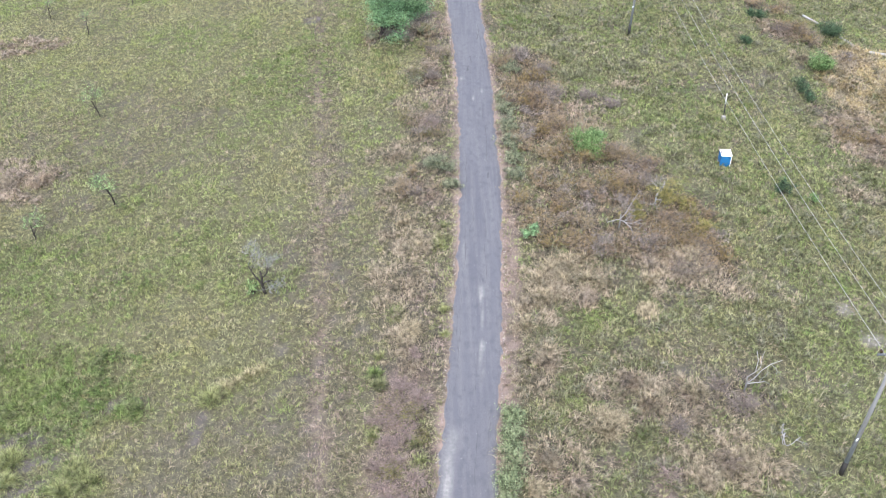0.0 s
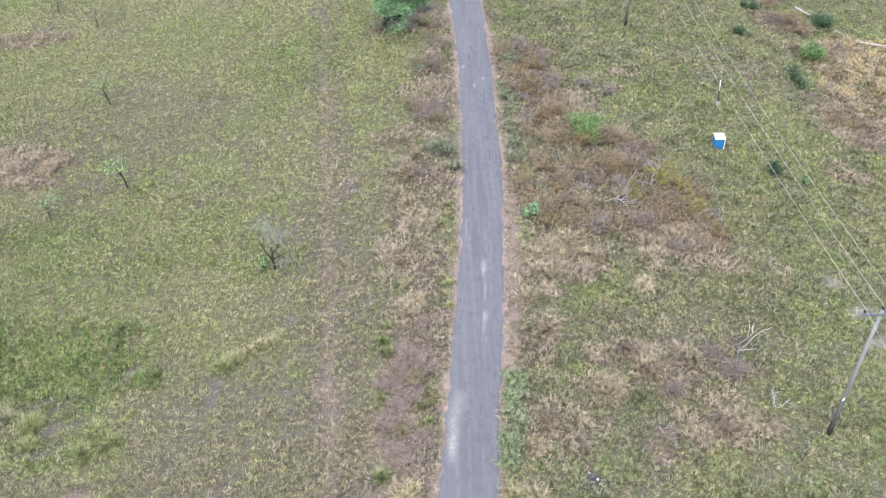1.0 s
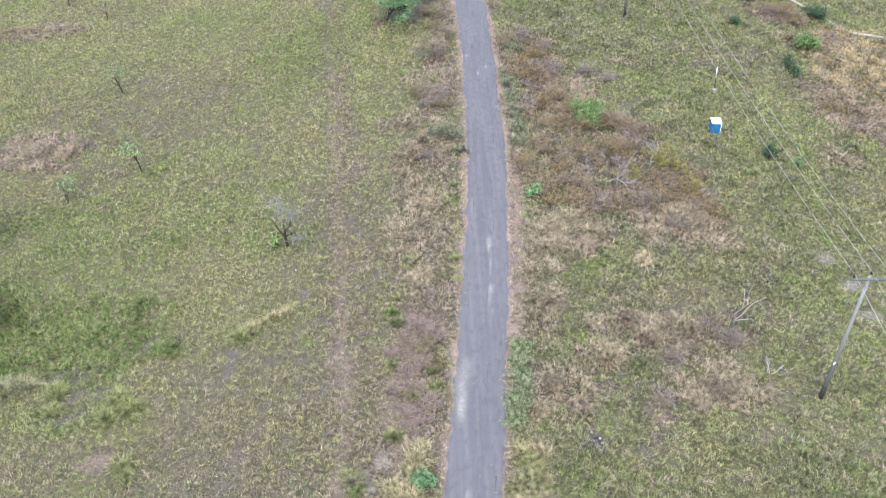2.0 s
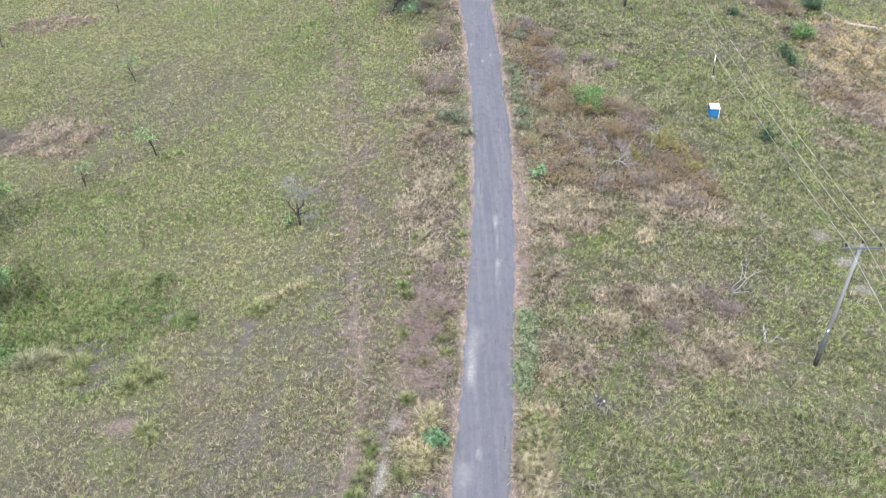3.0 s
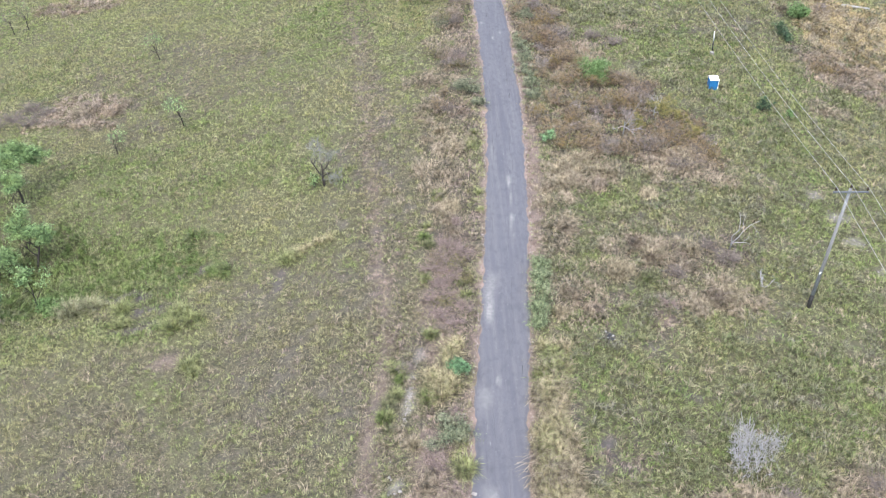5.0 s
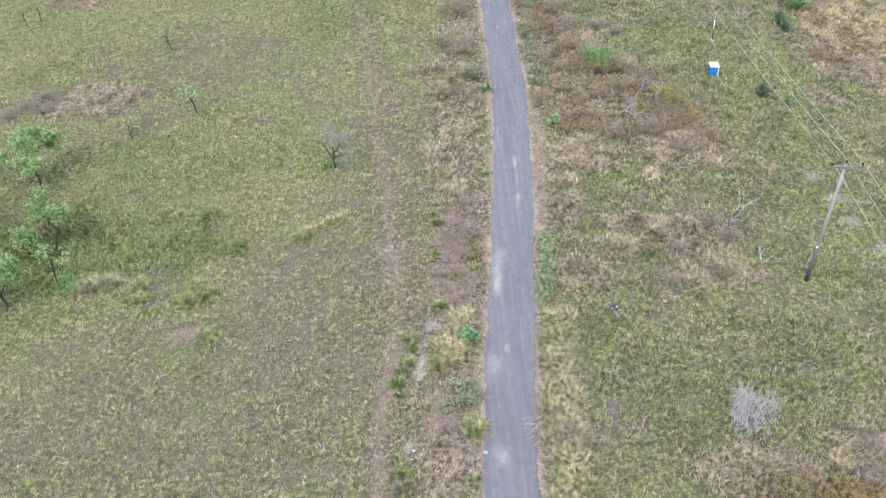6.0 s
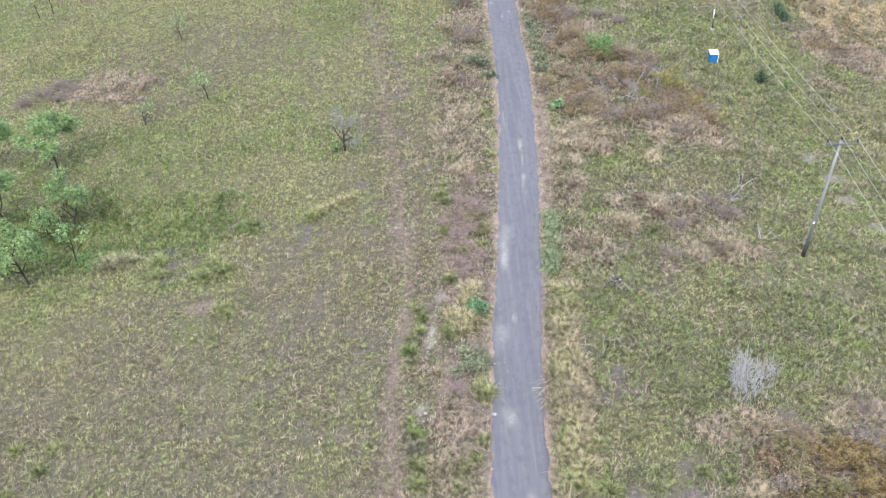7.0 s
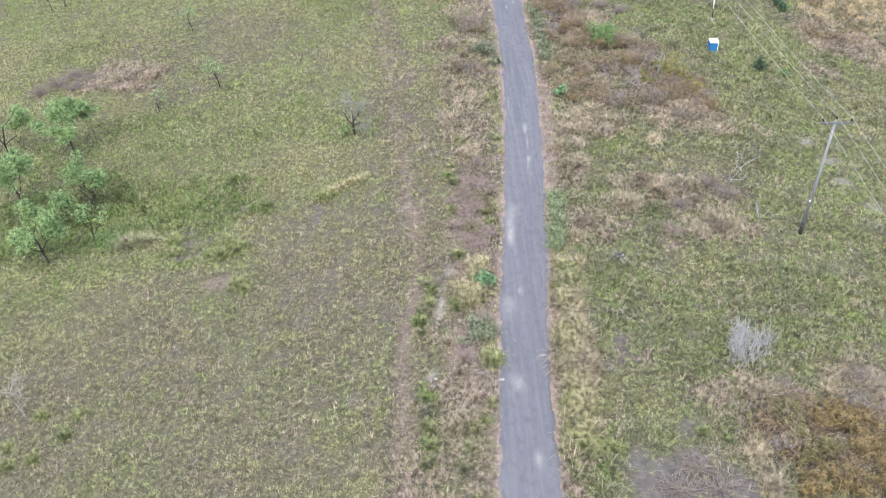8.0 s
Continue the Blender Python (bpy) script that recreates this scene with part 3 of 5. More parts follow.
def tuft(x, y, radius, height, count, seed, material, label, name="grass_tuft", group="fountain grass tufts"):
    """A tussock of long blades that arch outward."""
    count = int(count * 1.3)
    rng = np.random.default_rng(seed)
    foot = rng.normal(size=(count, 3)) * np.array([0.2, 0.2, 0]) * radius
    if count > 500:
        lay_to = float(rng.uniform(0, 6.28)) + rng.normal(0, 0.5, count)
    else:
        lay_to = np.arctan2(foot[:, 1], foot[:, 0])
    v, f = blades(foot, height * rng.uniform(0.6, 1.25, count), rng.uniform(0.013, 0.027, count) * (1.25 if radius > 0.8 else 1.0), rng, 0.65, 0.8, 2, lay_to)
    root = base(name, Matrix.Translation(at(x, y, 0.02)), label, "grass", group)
    tagged(part("blade_clump", mesh_of("blade_clump", v, f, material), root), kind="stuff")
    return root


# ---- ground ----
def spaced(lo, hi, step):
    """Even steps from lo to hi, then ever longer ones out to the horizon."""
    mid = list(np.arange(lo, hi + step / 2, step))
    far, d = [], step
    while (far[-1] if far else 0) < 2600:
        d *= 1.35
        far.append((far[-1] if far else 0) + d)
    return np.array([lo - f for f in far[::-1]] + mid + [hi + f for f in far])


def build_ground():
    gx, gy = spaced(-50, 48, 0.48), spaced(0, 92, 0.48)
    X, Y = np.meshgrid(gx, gy)
    x, y = X.ravel(), Y.ravel()
    z = terrain(x, y)
    z -= 0.05 * np.clip(1 - np.abs(x - road_middle(y)) / 1.6, 0, 1)
    nx, ny = len(gx), len(gy)
    i = (np.arange(ny - 1)[:, None] * nx + np.arange(nx - 1)[None, :]).ravel()[:, None]
    me = mesh_of("ground", np.stack([x, y, z], 1), i + np.array([[0, 1, nx + 1, nx]]), SOIL, True)
    float_attribute(me, "bare", bareness(x, y))
    float_attribute(me, "chalk", np.where(x < 0, 0.6, 0.35) * ovals(x, y, CHALK_AT, 0.55, 0.4, 43))
    float_attribute(me, "grey", np.maximum(0.9 * greyness(x, y), 1.0 * gaps(x, y)))
    float_attribute(me, "sward", np.clip(meadow_share(x, y) * (1 - scrub_mask(x, y)) * (1 - withered_mask(x, y)) * (1 - bareness(x, y)) - 0.15, 0, 0.65))
    tagged(new("ground", me), "gently falling meadow soil with dry thatch and bare worn spots", "ground", kind="structure")


PALE_SPOTS = [(2.05, 35.3, 0.14, 0.5), (2.04, 33.8, 0.05, 1.2), (1.97, 31.2, 0.1, 0.35), (1.9, 30, 0.05, 1.0), (0.45, 25.2, 0.3, 0.7), (0.22, 23.6, 0.22, 1.1), (0.14, 22.5, 0.15, 0.5), (-0.35, 16.6, 0.36, 0.8), (-0.3, 11, 0.24, 0.5), (0.3, 6.5, 0.16, 0.4), (0.36, 17.8, 0.08, 0.3), (1.41, 60, 0.08, 0.3), (2.2, 56.9, 0.07, 0.3), (0.6, 70.7, 0.1, 0.5), (2.9, 58, 0.06, 0.3), (1.2, 38.5, 0.05, 0.9)]


def build_road():
    ys = np.concatenate([[-2500, -900, -300, -100, -40, -15], np.arange(-5, 95, 0.2), [100, 120, 160, 300, 900, 2500]])
    across = np.linspace(-1, 1, 21)
    X, Y = np.meshgrid(across, ys)
    edge = 0.13 * (rough_noise(Y * 0 + np.sign(X) * 50, Y, 1.1, 71) - 0.5) + 0.09 * (hash_noise(np.sign(X) * 9, Y / 0.28, 73) - 0.5)
    half = road_half(Y) + edge * (np.abs(X) > 0.8) * 2.2
    x = road_middle(Y) + X * half
    z = 0.035 * (1 - X**2) + 0.02 - 0.07 * (np.abs(X) > 0.99) + 0.01 * (rough_noise(x, Y, 1.5, 75) - 0.5)
    n = len(across)
    i = (np.arange(len(ys) - 1)[:, None] * n + np.arange(n - 1)[None, :]).ravel()[:, None]
    me = mesh_of("road", np.stack([x.ravel(), Y.ravel(), z.ravel()], 1), i + np.array([[0, 1, n + 1, n]]), ASPHALT, True)
    px, py = x.ravel(), Y.ravel()
    dust = sum(min(1.0, 0.2 / rx) * np.exp(-(((px - cx) / rx) ** 2) - ((py - cy) / ry) ** 2) for cx, cy, rx, ry in PALE_SPOTS)
    float_attribute(me, "dust", np.clip(dust, 0, 1) * 0.85 * np.clip(0.4 + rough_noise(px, py, 0.5, 77), 0, 1))
    float_attribute(me, "grit", np.clip((np.abs(X.ravel()) - 0.9) / 0.1, 0, 1) * rough_noise(px, py, 0.5, 79))
    road = tagged(new("road", me), "narrow worn grey asphalt lane with crumbling edges", "road", kind="structure")
    rng = np.random.default_rng(5)
    for side, y0, y1, wide in ((0.38, 8, 13, 0.006), (0.3, 20, 26, 0.01), (-0.85, 28, 34, 0.008), (-0.8, 37, 42, 0.01), (0.35, 36, 43, 0.009), (-0.5, 40, 44, 0.012), (0.55, 48, 52, 0.016), (0.5, 53.5, 56, 0.016), (-0.3, 56, 63, 0.009), (0.95, 17.8, 18.9, 0.035), (1.1, 61, 66, 0.02), (0.9, 64, 70, 0.025), (-0.1, 62.5, 64, 0.05), (-0.9, 44, 50, 0.01), (0.1, 28, 31, 0.007), (-0.3, 13, 17, 0.006), (-0.45, 61.2, 62.2, 0.09), (0.8, 66.9, 68.3, 0.05), (0.62, 52, 53.1, 0.04), (0.55, 48.8, 49.6, 0.04), (0.55, 46.3, 47.1, 0.05), (-0.95, 31, 36, 0.008), (0.75, 24, 27.5, 0.008)):
        yy = np.arange(y0, y1, 0.25)
        mid = road_middle(yy) + side + 0.16 * (rough_noise(yy * 0, yy, 1.4, int(y0 * 7)) - 0.5) * 2
        w = wide * rng.uniform(0.3, 1.2, len(yy))
        zz = 0.066 - 0.035 * ((mid - road_middle(yy)) / 1.35) ** 2
        v = np.stack([np.stack([mid - w, yy, zz], 1), np.stack([mid + w, yy, zz], 1)], 1).reshape(-1, 3)
        k = np.arange(len(yy) - 1)[:, None] * 2
        part("crack", mesh_of("crack", v, k + np.array([[0, 1, 3, 2]]), CRACK), road)


build_ground()
build_road()


# ---- poles and wires ----
def utility_pole(x, y, tall, lean, turn):
    foot = at(x, y, 0.3)
    root = base("utility_pole", Matrix.Translation(foot) @ pose(0, 0, 0, 0, lean, 0), "tall grey wooden power pole with tarred black foot and crossarm", "utility pole", "poles of the power line")
    top = tall + 0.3
    part("shaft", Solid().tube([(0, 0, 1.15), (0.01, 0, top * 0.5), (0, 0, top)], [0.098, 0.088, 0.072], 14).mesh("shaft", POLE_WOOD, True), root)
    part("foot", Solid().tube([(0, 0, 0), (0, 0, 1.17)], [0.115, 0.108], 14).mesh("foot", TAR, True), root, "tarred black foot")
    t = pose(0, 0, 0, 0, 0, turn)
    arm = part("crossarm", Solid().box(t @ pose(0, -0.12, top - 0.14), 1.8, 0.08, 0.085, 0.01).mesh("crossarm", DULL_STEEL), root, "grey steel crossarm")
    for s in (-1, 1):
        part("brace", Solid().tube([t @ Vector((s * 0.42, -0.12, top - 0.18)), t @ Vector((s * 0.05, -0.08, top - 0.6))], [0.014, 0.014], 6).mesh("brace", DULL_STEEL), arm)
    for s in (-0.8, 0.0, 0.8):
        up = 0.06 if s else 0.12
        m = t @ Vector((s, -0.14 if s else 0.0, top - 0.1 + up))
        part("insulator", Solid().tube([m, m + Vector((0, 0, 0.05)), m + Vector((0, 0, 0.08)), m + Vector((0, 0, 0.16)), m + Vector((0, 0, 0.2))], [0.025, 0.025, 0.065, 0.06, 0.025], 10).mesh("insulator", INSULATOR, True), arm, "dark porcelain insulator")
    part("marker_plate", Solid().box(pose(-0.06, -0.1, 2.8, 0, 0, 30), 0.15, 0.04, 0.14, 0.01).mesh("marker_plate", WHITE_PAINT), root, "white marker plate")
    return root, [root.matrix_basis @ (t @ Vector((s, -0.14 if s else 0.0, top + (0.16 if s else 0.22)))) for s in (-0.8, 0.0, 0.8)]


POLES = [(15.5, 68.2, 8.3, 2.0, 3), (17.9, 24.4, 7.85, 0.7, 1), (18.4, -20.0, 7.8, 0.0, 0)]
ends = [utility_pole(*row)[1] for row in POLES]
for a_side, b_side in zip(ends, ends[1:]):
    for p, q in zip(a_side, b_side):
        steps = [p.lerp(q, k / 24) - Vector((0, 0, 0.75 * 4 * (k / 24) * (1 - k / 24))) for k in range(25)]
        wire = new("power_wire", Solid().tube(steps, [0.0078] * 25, 6).mesh("power_wire", ALUMINIUM, True))
        tagged(wire, "thin pale aluminium power wire strung between the poles", "wire", "wires of the power line")


# ---- box, post, pipe ----
def blue_box():
    root = base("utility_box", Matrix.Translation(at(18.82, 49.3, 0.05)) @ pose(0, 0, 0, 0, 0, -4), "blue metal box with a white lid standing in the grass", "box")
    part("body", Solid().box(pose(0, 0, 0.44), 0.66, 0.68, 0.88, 0.02).mesh("body", BLUE_PAINT), root)
    lid = part("lid", Solid().box(pose(0, 0, 0.91, 4, 0, 0), 0.72, 0.78, 0.06, 0.015).mesh("lid", WHITE_PAINT), root, "white lid")
    part("latch", Solid().box(pose(-0.29, 0.05, 0.945), 0.07, 0.2, 0.03, 0.008).mesh("latch", DARK_PLASTIC), lid, "dark latch")
    for sx, sy in ((-1, -1), (1, -1), (1, 1), (-1, 1)):
        part("corner_trim", Solid().box(pose(sx * 0.325, sy * 0.335, 0.43), 0.045, 0.045, 0.85, 0.005).mesh("corner_trim", WHITE_PAINT if sx > 0 else BLUE_PAINT), root)


def marker_post():
    root = base("marker_post", Matrix.Translation(at(20.49, 55.8, 0.1)) @ pose(0, 0, 0, 0, -4, 0), "slim marker post, white above and dark below", "post")
    part("shaft", Solid().tube([(0, 0, 0), (0, 0, 1.1)], [0.04, 0.04], 10).mesh("shaft", DARK_PLASTIC, True), root)
    part("top", Solid().tube([(0, 0, 1.08), (0, 0, 1.88), (0, 0, 1.92)], [0.05, 0.05, 0.03], 10).mesh("top", WHITE_PAINT, True), root, "white painted top")
    block = new("concrete_block", Solid().box(pose(0, 0, 0.13), 0.28, 0.26, 0.32, 0.02).mesh("concrete_block", CONCRETE))
    block.matrix_basis = Matrix.Translation(at(20.3, 55.3, 0.03)) @ pose(0, 0, 0, 3, 2, 20)
    tagged(block, "small pale concrete block lying beside the marker post", "block")


def fallen_pipes():
    for x0, y0, x1, y1 in ((32.95, 75.8, 33.95, 74.3), (35.1, 71.9, 36.0, 70.2), (36.9, 69.6, 39.6, 69.3)):
        p, q = at(x0, y0, -0.1), at(x1, y1, -0.1)
        ob = new("fallen_pole", Solid().tube([p, p.lerp(q, 0.5), q], [0.12, 0.115, 0.11], 12).mesh("fallen_pole", LIMEWASH, True))
        tagged(ob, "length of whitewashed pole lying in the grass", "pole", "fallen white poles")


blue_box()
marker_post()
fallen_pipes()

# ---- trees ----
tree("tree", -5.6, 68.3, 5.0, 7.0, 11, 34000, TREE_LEAF, 0.072, "broad green tree with a low spreading crown", depth=4, lean=(0.3, 0.05), stems=2, trunk=0.11, clear=0.25, cluster=0.34)
GREENS = [(-29.0, 26.1, 4.1, 2.8, 21, 8200, (-0.1, 0), 0.45), (-28.7, 33.1, 4.2, 2.6, 126, 5200, (-0.2, 0.05), 0.5), (-31.6, 39.2, 4.2, 4.6, 123, 13000, (-0.12, 0), 0.5),
          (-33.4, 33.6, 4.4, 3.0, 24, 7600, (-0.3, 0), 0.5), (-37, 40.3, 4.3, 3.4, 25, 6400, (-0.2, 0), 0.5), (-30.3, 32.5, 2.6, 1.6, 27, 1900, (-0.15, 0), 0.45)]
for x, y, h, w, seed, n, lean, clear in GREENS:
    tree("small_tree", x, y, h, w, seed, int(n * 1.35), PALE_LEAF, 0.07, "small fresh-green tree with a dark thin stem and open crown", group="trees in the dip", lean=lean, kids=(3, 4), trunk=0.085 if h > 3 else 0.045, clear=clear, spread=0.95, cluster=0.21, least=0.016)
tree("sapling", -26.7, 28.3, 3.3, 1.3, 31, 620, PALE_LEAF, 0.1, "thin half-bare sapling with pale green leaves", group="saplings", depth=2, trunk=0.06, kids=(3, 4), clear=0.72, cluster=0.18, lean=(-0.15, 0), least=0.014)
for x, y, h, w, seed, n in ((-27.2, 60.6, 3.2, 1.5, 32, 260), (-22.0, 47.6, 3.1, 1.6, 33, 380), (-26.3, 44.5, 2.3, 1.1, 34, 220), (-44.9, 71.4, 2.8, 1.3, 38, 90), (-43.6, 72.0, 3.2, 1.4, 39, 90), (-39.7, 83.4, 3.0, 1.6, 35, 120), (-33.8, 77.8, 2.6, 1.6, 36, 120), (-31.3, 84.1, 2.4, 1.4, 37, 100)):
    tree("sapling", x, y, h, w, seed, n, PALE_LEAF, 0.085, "thin half-bare sapling with pale green leaves", group="saplings", depth=3, trunk=0.055, kids=(3, 4), clear=0.5, cluster=0.2, twigs=GREY_TWIG, fine_below=0.3)
tree("bare_tree", -9.95, 36.6, 3.5, 3.3, 41, 500, GREY_LEAF, 0.05, "small nearly leafless tree with dark forked stem and grey twigs", depth=5, twigs=PALE_TWIG, kids=(3, 3), trunk=0.1, cluster=0.2, fine_below=0.2, least=0.0095)
tree("dead_bush", 11.65, 13.3, 2.8, 2.9, 42, 0, None, 0.1, "dead bush of tangled bleached white twigs", "bush", depth=3, twigs=WHITE_TWIG, bark=WHITE_TWIG, kids=(4, 5), stems=9, trunk=0.026, spread=1.1, least=0.0065)
tree("dead_sapling", -25.5, 12.9, 2.5, 2.2, 43, 0, None, 0.1, "thin dead sapling with a few bleached twigs", "dead sapling", depth=2, twigs=BLEACHED, bark=BLEACHED, kids=(2, 4), stems=4, trunk=0.03, spread=1.0, least=0.015)


def dead_limbs(x, y, stub, limbs, label, seed):
    """A broken stub with bleached limbs."""
    rng = np.random.default_rng(seed)
    root = base("dead_branch", Matrix.Translation(at(x, y, 0.05)), label, "dead branch", "dead branches")
    if stub:
        part("stub", Solid().tube([(0, 0, 0), (0.02, 0, stub * 0.6), (0, 0.02, stub)], [0.055, 0.045, 0.04], 9).mesh("stub", POLE_WOOD, True), root, "grey broken stub")
    for k, (dx, dy, dz, length) in enumerate(limbs):
        tubes = []
        w = np.array([dx, dy, dz], float)
        grow(rng, np.array([0, 0, stub * 0.7]), w / np.linalg.norm(w), length, 0.027, 2, tubes, [], 0.8, 0.34, 0.03, (1, 3))
        s = Solid()
        for points, radii in tubes:
            s.tube(points, np.maximum(radii, 0.007), 5)
        part("limb", s.mesh("limb", WHITE_TWIG, True), root)


dead_limbs(14.7, 29.0, 0.8, [(0.05, 0.1, 1.0, 2.3), (0.95, 0.25, 0.35, 2.2), (0.95, 0.5, 0.2, 1.6)], "broken grey stub with bleached bent limbs", 51)
dead_limbs(15.8, 25.8, 0.0, [(0.1, 0.6, 0.6, 1.0), (-0.5, 0.3, 0.3, 0.8), (0.4, -0.2, 0.4, 0.8)], "bleached fallen branch in the grass", 52)
dead_limbs(10.5, 41.5, 1.2, [(0.8, 0.9, 0.45, 2.2), (0.9, -0.6, 0.0, 1.4), (0.5, -0.9, -0.1, 1.2), (0.2, -0.8, 0.0, 0.8), (-0.9, 0.2, 0.1, 0.8)], "bleached dead limbs above russet scrub", 53)
dead_limbs(13.1, 43.9, 1.0, [(0.8, 0.6, 0.5, 1.4), (0.9, -0.5, 0.2, 1.3), (0.2, 0.9, 0.5, 1.0)], "bleached dead limbs above an olive-gold shrub", 54)

# ---- shrubs ----
shrub("shrub", 9.9, 50.1, 2.3, 1.35, 61, 3600, GREEN_LEAF, 0.12, "bright green shrub among russet scrub", "green shrubs", stems=16, loose=0.1)
shrub("shrub", 5.15, 40.5, 1.0, 0.8, 62, 480, TREE_LEAF, 0.1, "small bright green shrub beside the lane", "green shrubs")
shrub("shrub", 21.9, 46.3, 1.0, 1.2, 63, 600, DARK_LEAF, 0.1, "small dark green shrub under the wires", "green shrubs")
shrub("shrub", 23.8, 45.8, 0.7, 0.7, 64, 260, GREEN_LEAF, 0.1, "small green shrub under the wires", "green shrubs")
shrub("shrub", 30.8, 64.8, 1.8, 1.4, 65, 1800, GREEN_LEAF, 0.14, "rounded green shrub at the edge of tan grass", "green shrubs", stems=14, loose=0.1)
for x, y, w, h, seed in ((27.8, 61.0, 1.2, 1.1, 66), (28.1, 59.6, 1.1, 0.8, 67)):
    shrub("shrub", x, y, w, h, seed, 700, DARK_LEAF, 0.1, "small dark green shrub in tall grass", "green shrubs", loose=0.1)
for x, y, w, h, seed in ((34.2, 72.7, 1.8, 1.1, 161), (34.4, 71.9, 1.6, 1.1, 162), (25.5, 68.5, 0.9, 0.7, 163), (28.0, 74.0, 1.4, 0.8, 164)):
    shrub("shrub", x, y, w, h, seed, 900, DARK_LEAF, 0.11, "dark green shrub near fallen white poles", "green shrubs", stems=12, loose=0.1)
for x, y, w, h, seed in ((4.6, 50.4, 1.5, 0.8, 165), (4.45, 54.8, 1.4, 0.8, 166), (4.55, 46.7, 1.3, 0.7, 167), (4.3, 56.6, 1.0, 0.6, 168), (5.4, 61.5, 1.6, 0.8, 169)):
    shrub("shrub", x, y, w, h, seed, 800, GREY_LEAF, 0.09, "grey-green shrub beside the lane", "verge shrubs")
shrub("shrub", -0.2, 47.4, 2.0, 1.0, 68, 1400, GREY_LEAF, 0.09, "dull green shrub on the lane's verge", "verge shrubs")
shrub("shrub", 0.6, 45.2, 1.0, 0.8, 69, 500, GREY_LEAF, 0.1, "grey-green shrub on the lane's verge", "verge shrubs")
shrub("shrub", -1.5, 18.2, 1.05, 1.0, 70, 900, TREE_LEAF, 0.1, "fresh green leafy shrub on the lane's verge", "verge shrubs")
for x, y, w, seed in ((-2.1, 27.0, 1.7, 170), (-1.5, 26.6, 1.2, 171), (-1.0, 25.3, 0.8, 172), (-2.3, 23.4, 1.0, 173)):
    shrub("shrub", x, y, w, 0.55, seed, 520, DULL_OLIVE, 0.05, "low olive-grey shrub among withered brown stems", "verge shrubs", "shrub", GREY_TWIG, 18, 0.1)
shrub("shrub", -2.1, 14.3, 2.1, 0.8, 71, 1500, GREY_LEAF, 0.09, "low grey-green shrub on the lane's verge", "verge shrubs")
shrub("shrub", -10.6, 36.6, 0.7, 1.0, 72, 240, PALE_LEAF, 0.07, "small green shrub beside the leafless tree", "green shrubs")
shrub("shrub", -25.6, 28.1, 1.9, 1.0, 73, 1500, GREEN_LEAF, 0.12, "leafy green shrub at the foot of saplings", "green shrubs")
shrub("shrub", 4.5, 52.5, 1.6, 0.8, 74, 900, GREY_LEAF, 0.1, "grey-green shrub beside the lane", "verge shrubs")
shrub("shrub", 4.6, 48.5, 1.3, 0.7, 75, 800, GREY_LEAF, 0.1, "grey-green shrub beside the lane", "verge shrubs")
GOLD_AT = [(13.8, 44.2, 2.6, 2.0), (15.2, 41.4, 1.9, 1.1), (11.6, 42.6, 1.3, 1.0), (14.7, 43.0, 1.5, 1.3), (12.2, 9.0, 1.9, 1.3), (13.9, 9.4, 1.7, 1.5), (15.4, 9.2, 1.7, 1.2),
           (12.8, 7.2, 1.8, 1.3), (14.6, 7.6, 1.8, 1.6), (16.3, 7.6, 1.7, 1.0), (13.6, 5.6, 1.8, 1.1), (15.6, 5.8, 1.6, 1.5), (12.0, 5.4, 1.5, 1.0)]
for n, (x, y, w, h) in enumerate(GOLD_AT):
    if n < 5 or n == 7:
        shrub("gold_shrub", x, y, w, h, 80 + n, 3200, OLIVE_LEAF if n < 4 else DULL_OLIVE, 0.05, "half-dry shrub with olive-gold leaves", "gold shrubs", twig=GREY_TWIG, stems=12, loose=0.06)
    else:
        shrub("gold_shrub", x, y, w, h, 80 + n, 3200, GOLD_BROWN, 0.05, "drying shrub with golden-brown leaves", "gold shrubs", twig=GREY_TWIG, stems=12, loose=0.06)
for n, (x, y, w) in enumerate(((3.25, 26.6, 0.8), (3.15, 25.7, 0.9), (3.1, 24.7, 1.0), (2.95, 23.7, 1.1), (2.85, 22.7, 1.0), (2.75, 21.8, 0.8))):
    shrub("creeper", x, y, w * 1.15, 0.45, 90 + n, 1700, GREY_GREEN, 0.05, "low green creeping plant spilling over the lane's edge", "creepers", "creeper", loose=0.16)

